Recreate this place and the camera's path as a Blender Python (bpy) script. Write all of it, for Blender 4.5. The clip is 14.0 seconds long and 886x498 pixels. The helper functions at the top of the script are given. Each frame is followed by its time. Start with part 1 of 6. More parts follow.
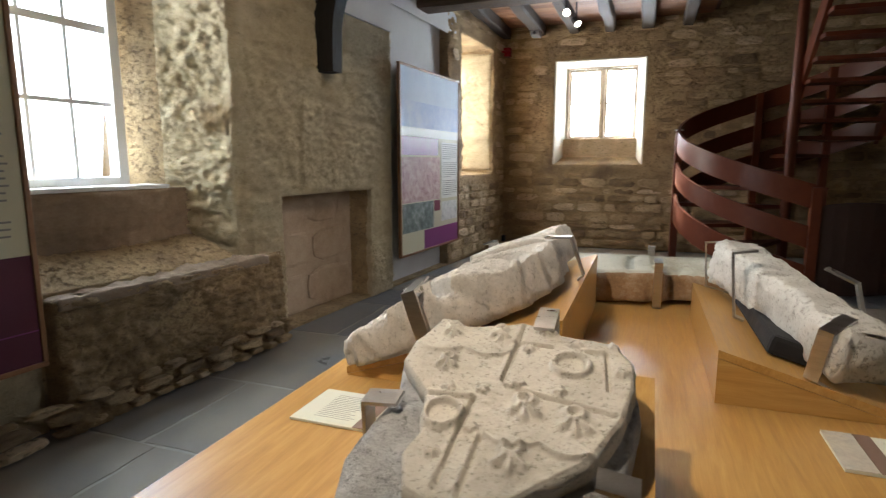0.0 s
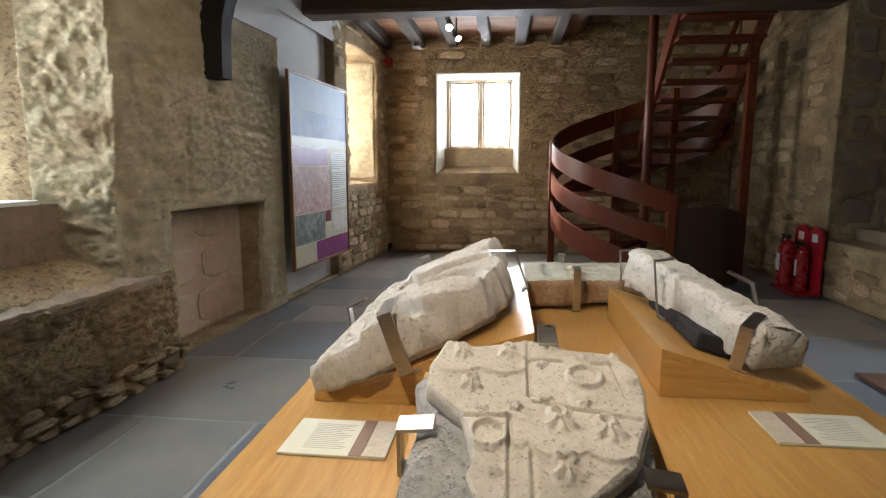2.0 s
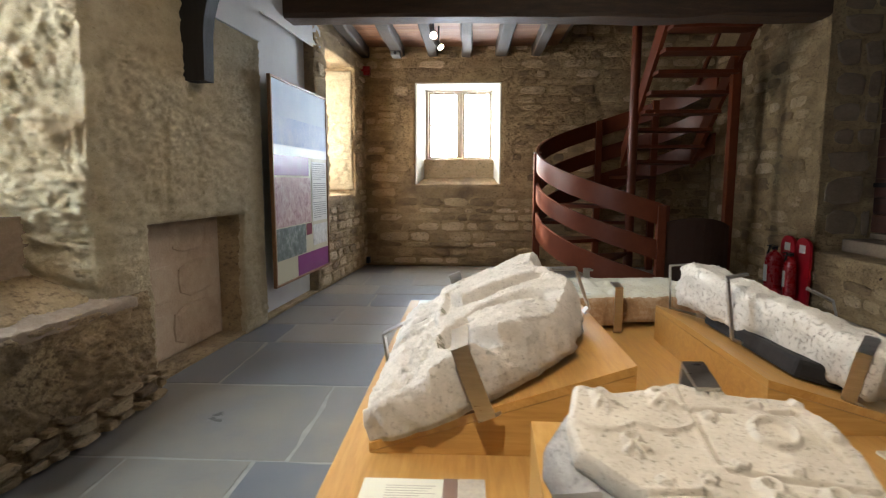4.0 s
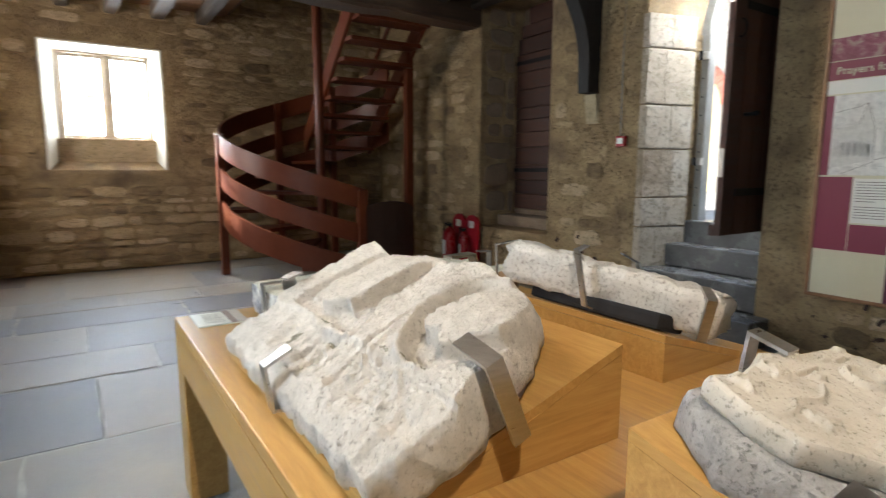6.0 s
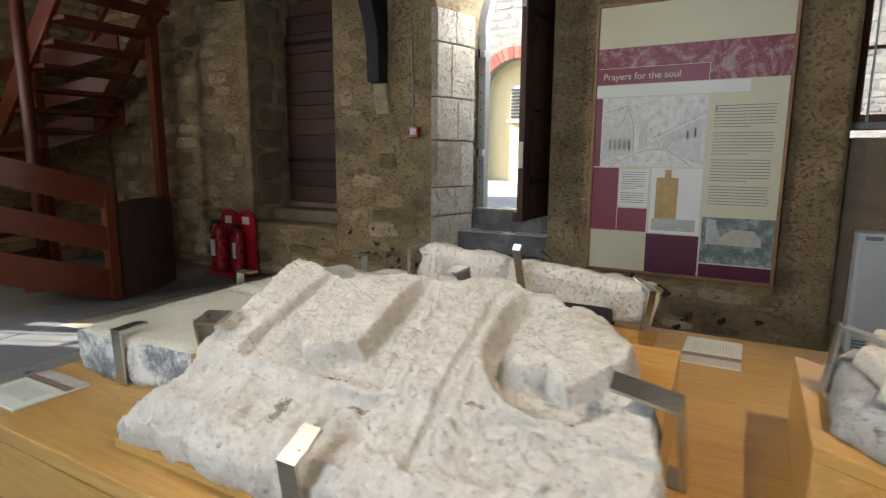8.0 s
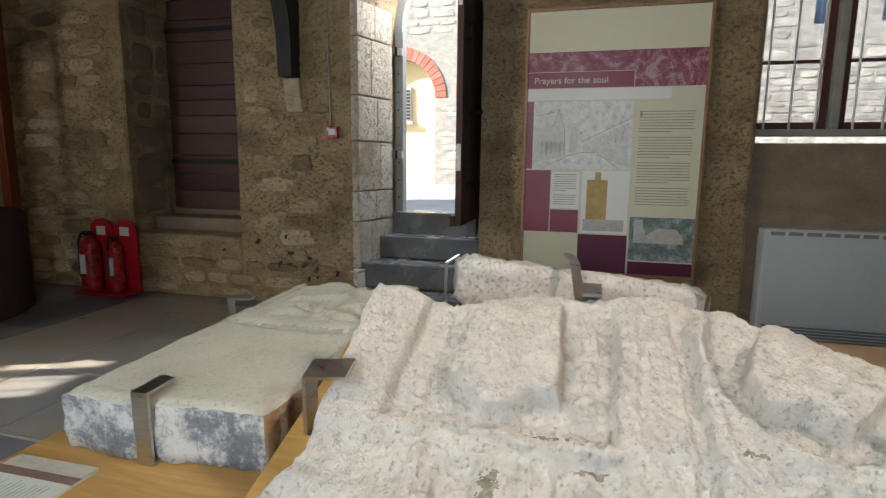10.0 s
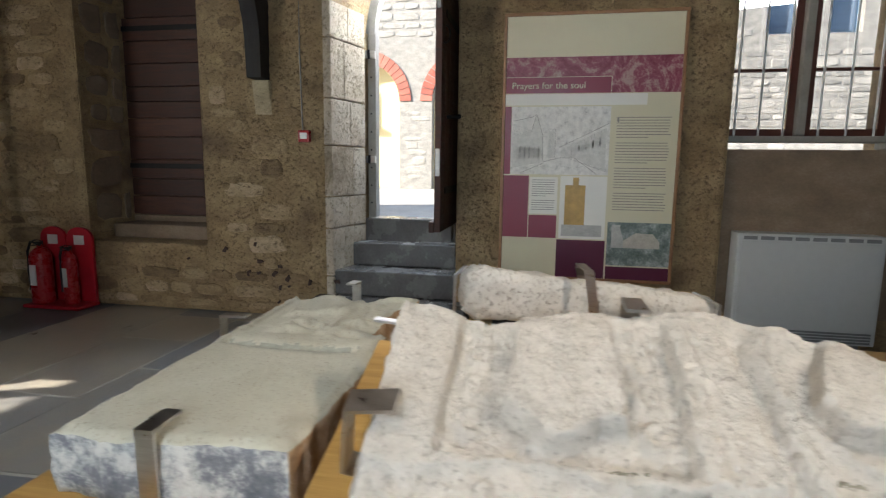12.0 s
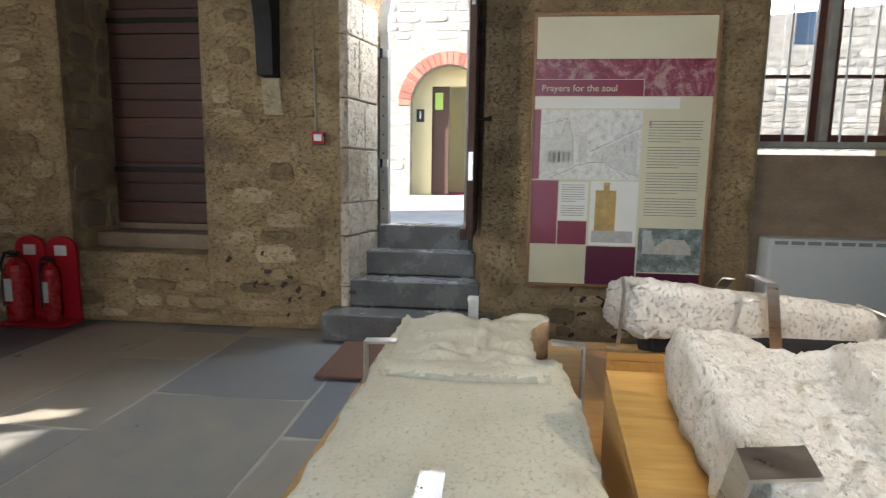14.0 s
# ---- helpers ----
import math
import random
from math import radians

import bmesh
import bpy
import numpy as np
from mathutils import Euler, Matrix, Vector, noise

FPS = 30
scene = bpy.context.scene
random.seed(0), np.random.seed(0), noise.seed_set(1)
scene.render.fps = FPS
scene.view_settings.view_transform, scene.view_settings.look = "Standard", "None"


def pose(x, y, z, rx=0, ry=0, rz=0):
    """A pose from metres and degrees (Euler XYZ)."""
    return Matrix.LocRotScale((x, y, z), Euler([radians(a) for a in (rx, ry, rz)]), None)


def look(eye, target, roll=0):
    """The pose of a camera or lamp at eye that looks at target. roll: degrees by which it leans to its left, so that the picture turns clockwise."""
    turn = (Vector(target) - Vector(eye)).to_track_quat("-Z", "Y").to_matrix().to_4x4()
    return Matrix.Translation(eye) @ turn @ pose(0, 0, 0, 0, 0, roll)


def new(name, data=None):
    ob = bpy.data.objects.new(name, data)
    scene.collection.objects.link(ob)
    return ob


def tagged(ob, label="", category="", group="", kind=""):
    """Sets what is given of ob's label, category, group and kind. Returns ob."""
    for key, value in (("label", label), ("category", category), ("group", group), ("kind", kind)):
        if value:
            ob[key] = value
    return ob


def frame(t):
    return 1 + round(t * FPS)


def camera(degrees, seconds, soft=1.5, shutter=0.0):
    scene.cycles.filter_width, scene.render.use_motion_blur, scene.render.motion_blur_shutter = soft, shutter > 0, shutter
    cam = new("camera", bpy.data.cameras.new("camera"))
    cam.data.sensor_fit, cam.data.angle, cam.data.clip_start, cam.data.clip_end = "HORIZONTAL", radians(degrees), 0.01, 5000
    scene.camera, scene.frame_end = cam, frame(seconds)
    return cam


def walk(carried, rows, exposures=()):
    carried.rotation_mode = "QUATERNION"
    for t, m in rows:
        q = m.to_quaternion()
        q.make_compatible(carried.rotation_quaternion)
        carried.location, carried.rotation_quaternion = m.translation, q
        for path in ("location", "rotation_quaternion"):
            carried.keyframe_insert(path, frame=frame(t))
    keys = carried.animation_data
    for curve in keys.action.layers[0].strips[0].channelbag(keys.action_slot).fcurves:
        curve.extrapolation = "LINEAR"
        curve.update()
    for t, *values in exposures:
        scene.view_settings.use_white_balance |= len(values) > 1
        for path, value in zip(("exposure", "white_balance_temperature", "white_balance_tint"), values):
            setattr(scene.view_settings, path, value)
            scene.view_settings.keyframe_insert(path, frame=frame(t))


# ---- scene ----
cam = camera(77.0, 14.0, soft=1.2, shutter=0.5)
PATH = [
    (0, (-0.405, 2.133, 1.202), (-1.074, 3.993, 0.894), -0.0),
    (0.5, (-0.536, 2.082, 1.207), (-1.004, 4.002, 0.901), 0.1),
    (1, (-0.588, 2.059, 1.243), (-0.907, 4.009, 0.935), 0.0),
    (1.5, (-0.612, 2.051, 1.241), (-0.869, 4.012, 0.944), -0.1),
    (2, (-0.63, 2.047, 1.243), (-0.852, 4.014, 0.955), -0.0),
    (2.2, (-0.646, 2.045, 1.247), (-0.853, 4.013, 0.957), 0.0),
    (4.5, (-1.074, 2.296, 1.222), (-1.051, 4.282, 0.987), 0.1),
    (5, (-1.289, 2.334, 1.234), (-0.944, 4.289, 0.996), 0.3),
    (5.5, (-1.392, 2.449, 1.209), (-0.622, 4.277, 0.953), 0.1),
    (6, (-1.441, 2.645, 1.201), (-0.35, 4.296, 0.916), 0.2),
    (6.5, (-1.495, 2.757, 1.19), (-0.165, 4.219, 0.883), 0.1),
    (7, (-1.657, 2.89, 1.214), (-0.127, 4.139, 0.9), 0.4),
    (7.5, (-1.694, 3.026, 1.22), (-0.045, 4.114, 0.905), 0.3),
    (8, (-1.674, 3.24, 1.222), (0.053, 4.195, 0.899), 0.4),
    (10.3, (-1.701, 3.815, 1.22), (0.221, 4.274, 0.911), 0.6),
    (10.5, (-1.703, 3.818, 1.224), (0.224, 4.253, 0.917), 0.6),
    (11, (-1.698, 3.819, 1.224), (0.24, 4.21, 0.918), 0.5),
    (11.5, (-1.67, 3.83, 1.224), (0.271, 4.203, 0.921), 0.6),
    (12, (-1.651, 3.945, 1.226), (0.294, 4.307, 0.929), 0.7),
    (12.5, (-1.689, 4.16, 1.227), (0.258, 4.519, 0.941), 1.0),
    (13, (-1.682, 4.302, 1.222), (0.266, 4.654, 0.942), 1.0),
    (13.5, (-1.585, 4.421, 1.197), (0.371, 4.735, 0.92), 0.9),
    (14, (-1.544, 4.481, 1.207), (0.427, 4.68, 0.933), 0.9),
]
walk(cam, [(t, look(eye, target, roll)) for t, eye, target, roll in PATH],
     [(0, 2.25), (5, 2.4), (7, 2.15), (8, 2.03), (11.5, 1.95), (12.5, 2.08), (14, 2.3)])

# ---- light ----
world = bpy.data.worlds.new("sky")
scene.world = world
world.use_nodes = True
SUN_AZ, SUN_EL = -24.0, 28.2   # degrees from +y towards +x, and height
sky = world.node_tree.nodes.new("ShaderNodeTexSky")
sky.sky_type, sky.sun_disc = "NISHITA", False
sky.sun_elevation, sky.sun_rotation = radians(SUN_EL), radians(SUN_AZ)
world.node_tree.links.new(sky.outputs[0], world.node_tree.nodes["Background"].inputs[0])
world.node_tree.nodes["Background"].inputs[1].default_value = 0.15
sun = new("sun", bpy.data.lights.new("sun", "SUN"))
sun.data.energy, sun.data.angle, sun.data.color = 5.0, radians(0.6), (1, 0.94, 0.84)
sd = Vector((math.sin(radians(SUN_AZ)) * math.cos(radians(SUN_EL)), math.cos(radians(SUN_AZ)) * math.cos(radians(SUN_EL)), math.sin(radians(SUN_EL))))
sun.matrix_world = look(sd * 20, (0, 0, 0))


def sky_stand_in(name, eye, target, w, h, watts, colour=(0.92, 0.94, 1.0)):
    """An area lamp that stands in for sky light in an opening."""
    lamp = new(name, bpy.data.lights.new(name, "AREA"))
    lamp.data.shape, lamp.data.size, lamp.data.size_y, lamp.data.energy = "RECTANGLE", w, h, watts
    lamp.data.color = colour
    lamp.matrix_world = look(eye, target)


def spot(eye, target, watts, degrees=50, colour=(1, 0.87, 0.72)):
    lamp = new("spot_light", bpy.data.lights.new("spot_light", "SPOT"))
    lamp.data.energy, lamp.data.spot_size, lamp.data.spot_blend, lamp.data.color = watts, radians(degrees), 0.6, colour
    lamp.data.shadow_soft_size = 0.03
    lamp.matrix_world = look(eye, target)



# ---- materials ----
def nodes_of(name):
    m = bpy.data.materials.new(name)
    m.use_nodes = True
    return m, m.node_tree.nodes, m.node_tree.links


def ramp(nodes, stops):
    r = nodes.new("ShaderNodeValToRGB")
    while len(r.color_ramp.elements) < len(stops):
        r.color_ramp.elements.new(0.5)
    for e, (p, c) in zip(r.color_ramp.elements, stops):
        e.position, e.color = p, (*c, 1)
    return r


def surface(name, stops, scale=6.0, stretch=(1, 1, 1), rough=(0.75, 0.95), bump=0.4, fine=70.0, metal=0.0, rand=0.0, blotch=None, warp=0.0, depth=0.01, spec=0.5, island=False, pits=None):
    """A noisy surface: colour from large noise, a second finer noise over it, stains, relief and uneven gloss, at world size."""
    m, n, l = nodes_of(name)
    b = n["Principled BSDF"]
    b.inputs["Metallic"].default_value = metal
    b.inputs["Specular IOR Level"].default_value = spec
    geo = n.new("ShaderNodeNewGeometry")
    mp = n.new("ShaderNodeMapping")
    mp.inputs["Scale"].default_value = stretch
    l.new(geo.outputs["Position"], mp.inputs["Vector"])
    big = n.new("ShaderNodeTexNoise")
    big.inputs["Scale"].default_value, big.inputs["Detail"].default_value, big.inputs["Roughness"].default_value, big.inputs["Distortion"].default_value = scale, 6, 0.62, warp
    l.new(mp.outputs[0], big.inputs["Vector"])
    small = n.new("ShaderNodeTexNoise")
    small.inputs["Scale"].default_value, small.inputs["Detail"].default_value, small.inputs["Roughness"].default_value = fine, 4, 0.7
    l.new(mp.outputs[0], small.inputs["Vector"])
    mix = n.new("ShaderNodeMix")
    mix.inputs["Factor"].default_value = 0.3
    l.new(big.outputs["Fac"], mix.inputs["A"])
    l.new(small.outputs["Fac"], mix.inputs["B"])
    fac = mix.outputs["Result"]
    if rand:
        src = n.new("ShaderNodeObjectInfo").outputs["Random"] if not island else geo.outputs["Random Per Island"]
        mr = n.new("ShaderNodeMapRange")
        mr.inputs["To Min"].default_value, mr.inputs["To Max"].default_value = -rand, rand
        l.new(src, mr.inputs["Value"])
        add = n.new("ShaderNodeMath")
        l.new(fac, add.inputs[0])
        l.new(mr.outputs[0], add.inputs[1])
        fac = add.outputs[0]
    r = ramp(n, stops)
    l.new(fac, r.inputs["Fac"])
    col = r.outputs["Color"]
    if blotch:
        bl = n.new("ShaderNodeTexNoise")
        bl.inputs["Scale"].default_value, bl.inputs["Detail"].default_value = blotch[1], 5
        l.new(geo.outputs["Position"], bl.inputs["Vector"])
        cr = ramp(n, [(blotch[2], (0, 0, 0)), (min(1, blotch[2] + 0.12), (1, 1, 1))])
        l.new(bl.outputs["Fac"], cr.inputs["Fac"])
        m2 = n.new("ShaderNodeMix")
        m2.data_type = "RGBA"
        l.new(cr.outputs["Color"], m2.inputs["Factor"])
        l.new(col, m2.inputs["A"])
        m2.inputs["B"].default_value = (*blotch[0], 1)
        col = m2.outputs["Result"]
    pit = None
    if pits:
        # open pores and chips: scale, threshold, colour, depth
        pt = n.new("ShaderNodeTexNoise")
        pt.inputs["Scale"].default_value, pt.inputs["Detail"].default_value, pt.inputs["Roughness"].default_value = pits[0], 5, 0.68
        l.new(mp.outputs[0], pt.inputs["Vector"])
        pr = ramp(n, [(pits[1], (0, 0, 0)), (pits[1] + 0.15, (1, 1, 1))])
        l.new(pt.outputs["Fac"], pr.inputs["Fac"])
        pit = pr.outputs["Color"]
        m3 = n.new("ShaderNodeMix")
        m3.data_type = "RGBA"
        l.new(pit, m3.inputs["Factor"])
        m3.inputs["A"].default_value = (*pits[2], 1)
        l.new(col, m3.inputs["B"])
        col = m3.outputs["Result"]
    l.new(col, b.inputs["Base Color"])
    rr = n.new("ShaderNodeMapRange")
    rr.inputs["From Min"].default_value, rr.inputs["From Max"].default_value = 0.3, 0.7
    rr.inputs["To Min"].default_value, rr.inputs["To Max"].default_value = rough
    l.new(big.outputs["Fac"], rr.inputs["Value"])
    l.new(rr.outputs[0], b.inputs["Roughness"])
    if bump:
        bp = n.new("ShaderNodeBump")
        bp.inputs["Strength"].default_value, bp.inputs["Distance"].default_value = bump, depth
        l.new(mix.outputs["Result"], bp.inputs["Height"])
        grit = n.new("ShaderNodeTexNoise")
        grit.inputs["Scale"].default_value, grit.inputs["Detail"].default_value, grit.inputs["Roughness"].default_value = fine * 1.7, 4, 0.75
        l.new(mp.outputs[0], grit.inputs["Vector"])
        b2 = n.new("ShaderNodeBump")
        b2.inputs["Strength"].default_value, b2.inputs["Distance"].default_value = bump * 0.9, depth * 0.55
        l.new(grit.outputs["Fac"], b2.inputs["Height"])
        l.new(bp.outputs[0], b2.inputs["Normal"])
        if pit:
            b3 = n.new("ShaderNodeBump")
            b3.inputs["Strength"].default_value, b3.inputs["Distance"].default_value = 1.0, pits[3]
            l.new(pit, b3.inputs["Height"])
            l.new(b2.outputs[0], b3.inputs["Normal"])
            b2 = b3
        l.new(b2.outputs[0], b.inputs["Normal"])
    return m


def plain(name, rgb, rough=0.6, metal=0.0, jitter=0.12, scale=25.0, bump=0.05):
    lo, hi = tuple(c * (1 - jitter) for c in rgb), tuple(min(1, c * (1 + jitter)) for c in rgb)
    return surface(name, [(0.3, lo), (0.7, hi)], scale, rough=(rough * 0.85, min(1, rough * 1.15)), bump=bump, fine=120, metal=metal, depth=0.002)


M_RUBBLE = surface("rubble_wall", [(0.25, (0.17, 0.108, 0.05)), (0.42, (0.375, 0.255, 0.125)), (0.58, (0.545, 0.39, 0.205)), (0.8, (0.72, 0.545, 0.33))], 3.2, (1, 1, 1.5), bump=1.0, fine=60, depth=0.035, blotch=((0.224, 0.147, 0.085), 1.6, 0.6), pits=(30, 0.31, (0.246, 0.157, 0.083), 0.008))
M_PALE = surface("pale_lime_wall", [(0.25, (0.38, 0.28, 0.15)), (0.43, (0.6, 0.48, 0.29)), (0.6, (0.72, 0.605, 0.39)), (0.82, (0.8, 0.71, 0.51))], 5.0, (1, 1, 1.9), bump=1.0, fine=75, depth=0.034, blotch=((0.52, 0.385, 0.22), 2.4, 0.62), pits=(26, 0.29, (0.5, 0.385, 0.23), 0.006))
M_BLOCK = surface("wall_stone", [(0.2, (0.22, 0.148, 0.08)), (0.42, (0.42, 0.29, 0.148)), (0.62, (0.6, 0.44, 0.245)), (0.85, (0.78, 0.615, 0.4))], 4.5, (1, 1, 1.8), bump=1.0, fine=66, rand=0.26, depth=0.03, blotch=((0.258, 0.172, 0.120), 1.3, 0.66), pits=(30, 0.31, (0.246, 0.157, 0.083), 0.008))
M_BLOCKJ = surface("wall_stone_far", [(0.2, (0.22, 0.148, 0.08)), (0.42, (0.42, 0.29, 0.148)), (0.62, (0.6, 0.44, 0.245)), (0.85, (0.78, 0.615, 0.4))], 4.5, (1, 1, 1.8), bump=1.0, fine=66, rand=0.26, depth=0.03, island=True, pits=(30, 0.31, (0.246, 0.157, 0.083), 0.008))
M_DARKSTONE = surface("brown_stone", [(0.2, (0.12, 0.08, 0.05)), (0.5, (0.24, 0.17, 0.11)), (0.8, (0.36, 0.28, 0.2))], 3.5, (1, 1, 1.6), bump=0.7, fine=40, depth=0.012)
M_PINK = surface("niche_stone", [(0.25, (0.3, 0.205, 0.13)), (0.5, (0.47, 0.345, 0.235)), (0.8, (0.6, 0.48, 0.35))], 5.0, bump=0.9, fine=60, depth=0.015)
M_JAMB = surface("dressed_stone", [(0.25, (0.36, 0.27, 0.17)), (0.45, (0.6, 0.49, 0.35)), (0.62, (0.7, 0.6, 0.46)), (0.8, (0.78, 0.7, 0.58))], 6, bump=1.0, fine=60, rand=0.12, depth=0.02, pits=(30, 0.33, (0.42, 0.33, 0.22), 0.006))
M_PLASTER = surface("white_plaster", [(0.3, (0.6, 0.59, 0.57)), (0.7, (0.74, 0.73, 0.71))], 2.0, bump=0.15, fine=60, rough=(0.85, 0.95))
M_LIME = surface("limewash", [(0.3, (0.55, 0.5, 0.4)), (0.7, (0.74, 0.7, 0.6))], 4, bump=0.5, fine=50, depth=0.008)
M_FLAG = surface("flagstone", [(0.05, (0.13, 0.145, 0.175)), (0.4, (0.205, 0.205, 0.205)), (0.62, (0.285, 0.257, 0.213)), (0.95, (0.4, 0.34, 0.26))], 3.5, bump=0.8, fine=95, rand=0.3, rough=(0.27, 0.4), depth=0.006, spec=0.36)
M_JOINT = surface("floor_joint", [(0.3, (0.34, 0.325, 0.29)), (0.7, (0.54, 0.51, 0.45))], 9, bump=0.6, fine=90)
M_OAK = surface("light_oak", [(0.25, (0.31, 0.155, 0.04)), (0.5, (0.44, 0.248, 0.072)), (0.75, (0.55, 0.345, 0.122))], 3.0, (16, 1.3, 16), rough=(0.28, 0.42), bump=0.06, fine=9, warp=0.9, depth=0.002)
M_OAKX = surface("light_oak_cross", [(0.25, (0.31, 0.155, 0.04)), (0.5, (0.44, 0.248, 0.072)), (0.75, (0.55, 0.345, 0.122))], 3.0, (1.3, 16, 16), rough=(0.28, 0.42), bump=0.06, fine=9, warp=0.9, depth=0.002)
M_DARKIN = plain("dark_wood_and_shade", (0.06, 0.03, 0.02), 0.7)
M_CARVED = surface("carved_pale_stone", [(0.28, (0.45, 0.41, 0.35)), (0.42, (0.6, 0.555, 0.485)), (0.58, (0.69, 0.64, 0.565)), (0.78, (0.77, 0.72, 0.64))], 26, bump=1.0, fine=150, depth=0.009, rough=(0.9, 1.0), spec=0.2, blotch=((0.44, 0.4, 0.34), 7.0, 0.67), pits=(110, 0.295, (0.42, 0.38, 0.32), 0.002))
M_LICHEN = surface("dark_lichen", [(0.3, (0.1, 0.09, 0.06)), (0.5, (0.26, 0.24, 0.18)), (0.7, (0.5, 0.47, 0.4))], 60, bump=1.0, fine=200, depth=0.005, rough=(0.9, 1.0), spec=0.2)
M_BASE = surface("rough_grey_stone", [(0.28, (0.26, 0.255, 0.245)), (0.45, (0.38, 0.37, 0.35)), (0.6, (0.46, 0.45, 0.425)), (0.8, (0.56, 0.54, 0.51))], 22, bump=1.0, fine=130, depth=0.009, rough=(0.9, 1.0), spec=0.2, pits=(110, 0.3, (0.27, 0.265, 0.255), 0.003))
M_SHIELD = surface("carved_grey_stone", [(0.2, (0.36, 0.325, 0.265)), (0.5, (0.5, 0.46, 0.385)), (0.8, (0.6, 0.56, 0.48))], 16, bump=0.3, fine=170, depth=0.003, rough=(0.85, 1.0), spec=0.25, pits=(150, 0.3, (0.26, 0.24, 0.2), 0.001))
M_SLAB = surface("carved_cream_stone", [(0.2, (0.36, 0.33, 0.24)), (0.5, (0.52, 0.49, 0.38)), (0.8, (0.62, 0.6, 0.5))], 6, bump=0.35, fine=130, depth=0.003, blotch=((0.4, 0.35, 0.26), 4.0, 0.64), pits=(130, 0.29, (0.36, 0.32, 0.24), 0.001))
# darker slab stone that paints the shade lying in its groove
M_SLABSHADE = surface("groove_shade_slab", [(0.2, (0.25, 0.25, 0.2)), (0.5, (0.37, 0.365, 0.295)), (0.8, (0.5, 0.49, 0.4))], 40, bump=0.4, fine=160, depth=0.003)
M_STAIN = surface("stained_broken_stone", [(0.3, (0.08, 0.085, 0.1)), (0.46, (0.2, 0.2, 0.21)), (0.56, (0.55, 0.53, 0.48)), (0.8, (0.7, 0.68, 0.62))], 9, bump=0.8, fine=90, depth=0.006)
M_BREAK = surface("brown_broken_stone", [(0.25, (0.12, 0.06, 0.025)), (0.5, (0.34, 0.21, 0.11)), (0.75, (0.56, 0.47, 0.36))], 10, bump=0.9, fine=70, depth=0.008)
M_SHAFT = surface("carved_shaft_stone", [(0.2, (0.4, 0.37, 0.32)), (0.42, (0.58, 0.55, 0.49)), (0.62, (0.67, 0.64, 0.58)), (0.85, (0.75, 0.72, 0.67))], 16, bump=0.8, fine=190, depth=0.005, rough=(0.85, 1.0), spec=0.25, blotch=((0.4, 0.3, 0.2), 6.0, 0.7), pits=(100, 0.31, (0.4, 0.36, 0.3), 0.003))
M_STEEL = surface("brushed_steel", [(0.3, (0.42, 0.4, 0.37)), (0.7, (0.6, 0.58, 0.55))], 20, (1, 1, 8), rough=(0.26, 0.4), bump=0.05, metal=1.0, fine=200, depth=0.001)
M_BLACKPAD = plain("black_felt", (0.012, 0.012, 0.014), 0.95)
M_BEAM = surface("dark_oak_beam", [(0.25, (0.035, 0.02, 0.012)), (0.55, (0.1, 0.058, 0.034)), (0.85, (0.2, 0.125, 0.072))], 3, (1.2, 9, 9), rough=(0.6, 0.85), bump=0.6, fine=30, depth=0.008)
M_BRACE = surface("black_oak", [(0.25, (0.006, 0.005, 0.004)), (0.55, (0.014, 0.011, 0.009)), (0.85, (0.03, 0.024, 0.02))], 3, (9, 9, 1.2), rough=(0.6, 0.85), bump=0.5, fine=30, depth=0.006)
M_JOIST = surface("grey_oak_joist", [(0.25, (0.028, 0.019, 0.013)), (0.55, (0.062, 0.042, 0.027)), (0.85, (0.125, 0.088, 0.056))], 3, (9, 1.2, 9), rough=(0.7, 0.9), bump=0.6, fine=30, rand=0.12, depth=0.008)
M_BOARD = surface("ceiling_boards", [(0.25, (0.12, 0.05, 0.022)), (0.55, (0.27, 0.12, 0.055)), (0.85, (0.42, 0.24, 0.12))], 2.5, (1, 9, 4), rough=(0.6, 0.8), bump=0.3, fine=25, island=True, rand=0.15)
M_STAIRW = surface("stained_mahogany", [(0.3, (0.115, 0.025, 0.009)), (0.55, (0.14, 0.032, 0.011)), (0.8, (0.17, 0.041, 0.014))], 3, (4, 4, 4), rough=(0.34, 0.44), bump=0.04, fine=20, depth=0.002, spec=0.32)
M_DOORW = surface("brown_door_boards", [(0.25, (0.026, 0.01, 0.006)), (0.55, (0.07, 0.024, 0.013)), (0.85, (0.13, 0.052, 0.028))], 3, (1, 1.2, 14), rough=(0.5, 0.7), bump=0.5, fine=22, rand=0.12, depth=0.005)
M_IRON = plain("black_iron", (0.014, 0.013, 0.013), 0.55, 0.6)
M_RED = plain("red_enamel", (0.36, 0.012, 0.016), 0.28, jitter=0.06)
M_REDPL = plain("red_plastic", (0.42, 0.012, 0.022), 0.35, jitter=0.06)
M_BLACK = plain("black_rubber", (0.012, 0.012, 0.012), 0.5)
M_WHITE = plain("white_paint", (0.74, 0.74, 0.72), 0.5, jitter=0.03)
M_HEATER = plain("grey_white_enamel", (0.55, 0.55, 0.53), 0.42, jitter=0.03)
M_GRILLE = plain("grey_grille", (0.2, 0.2, 0.2), 0.5)
M_CREAM = plain("cream_print", (0.62, 0.57, 0.4), 0.45, jitter=0.04, scale=3)
M_BURG = plain("burgundy_print", (0.2, 0.018, 0.045), 0.42, jitter=0.06, scale=4)
M_BURG2 = surface("burgundy_pattern_print", [(0.4, (0.16, 0.012, 0.035)), (0.5, (0.24, 0.05, 0.08)), (0.6, (0.4, 0.25, 0.22))], 5, (1, 1, 1), rough=(0.4, 0.5), bump=0, warp=2.5)
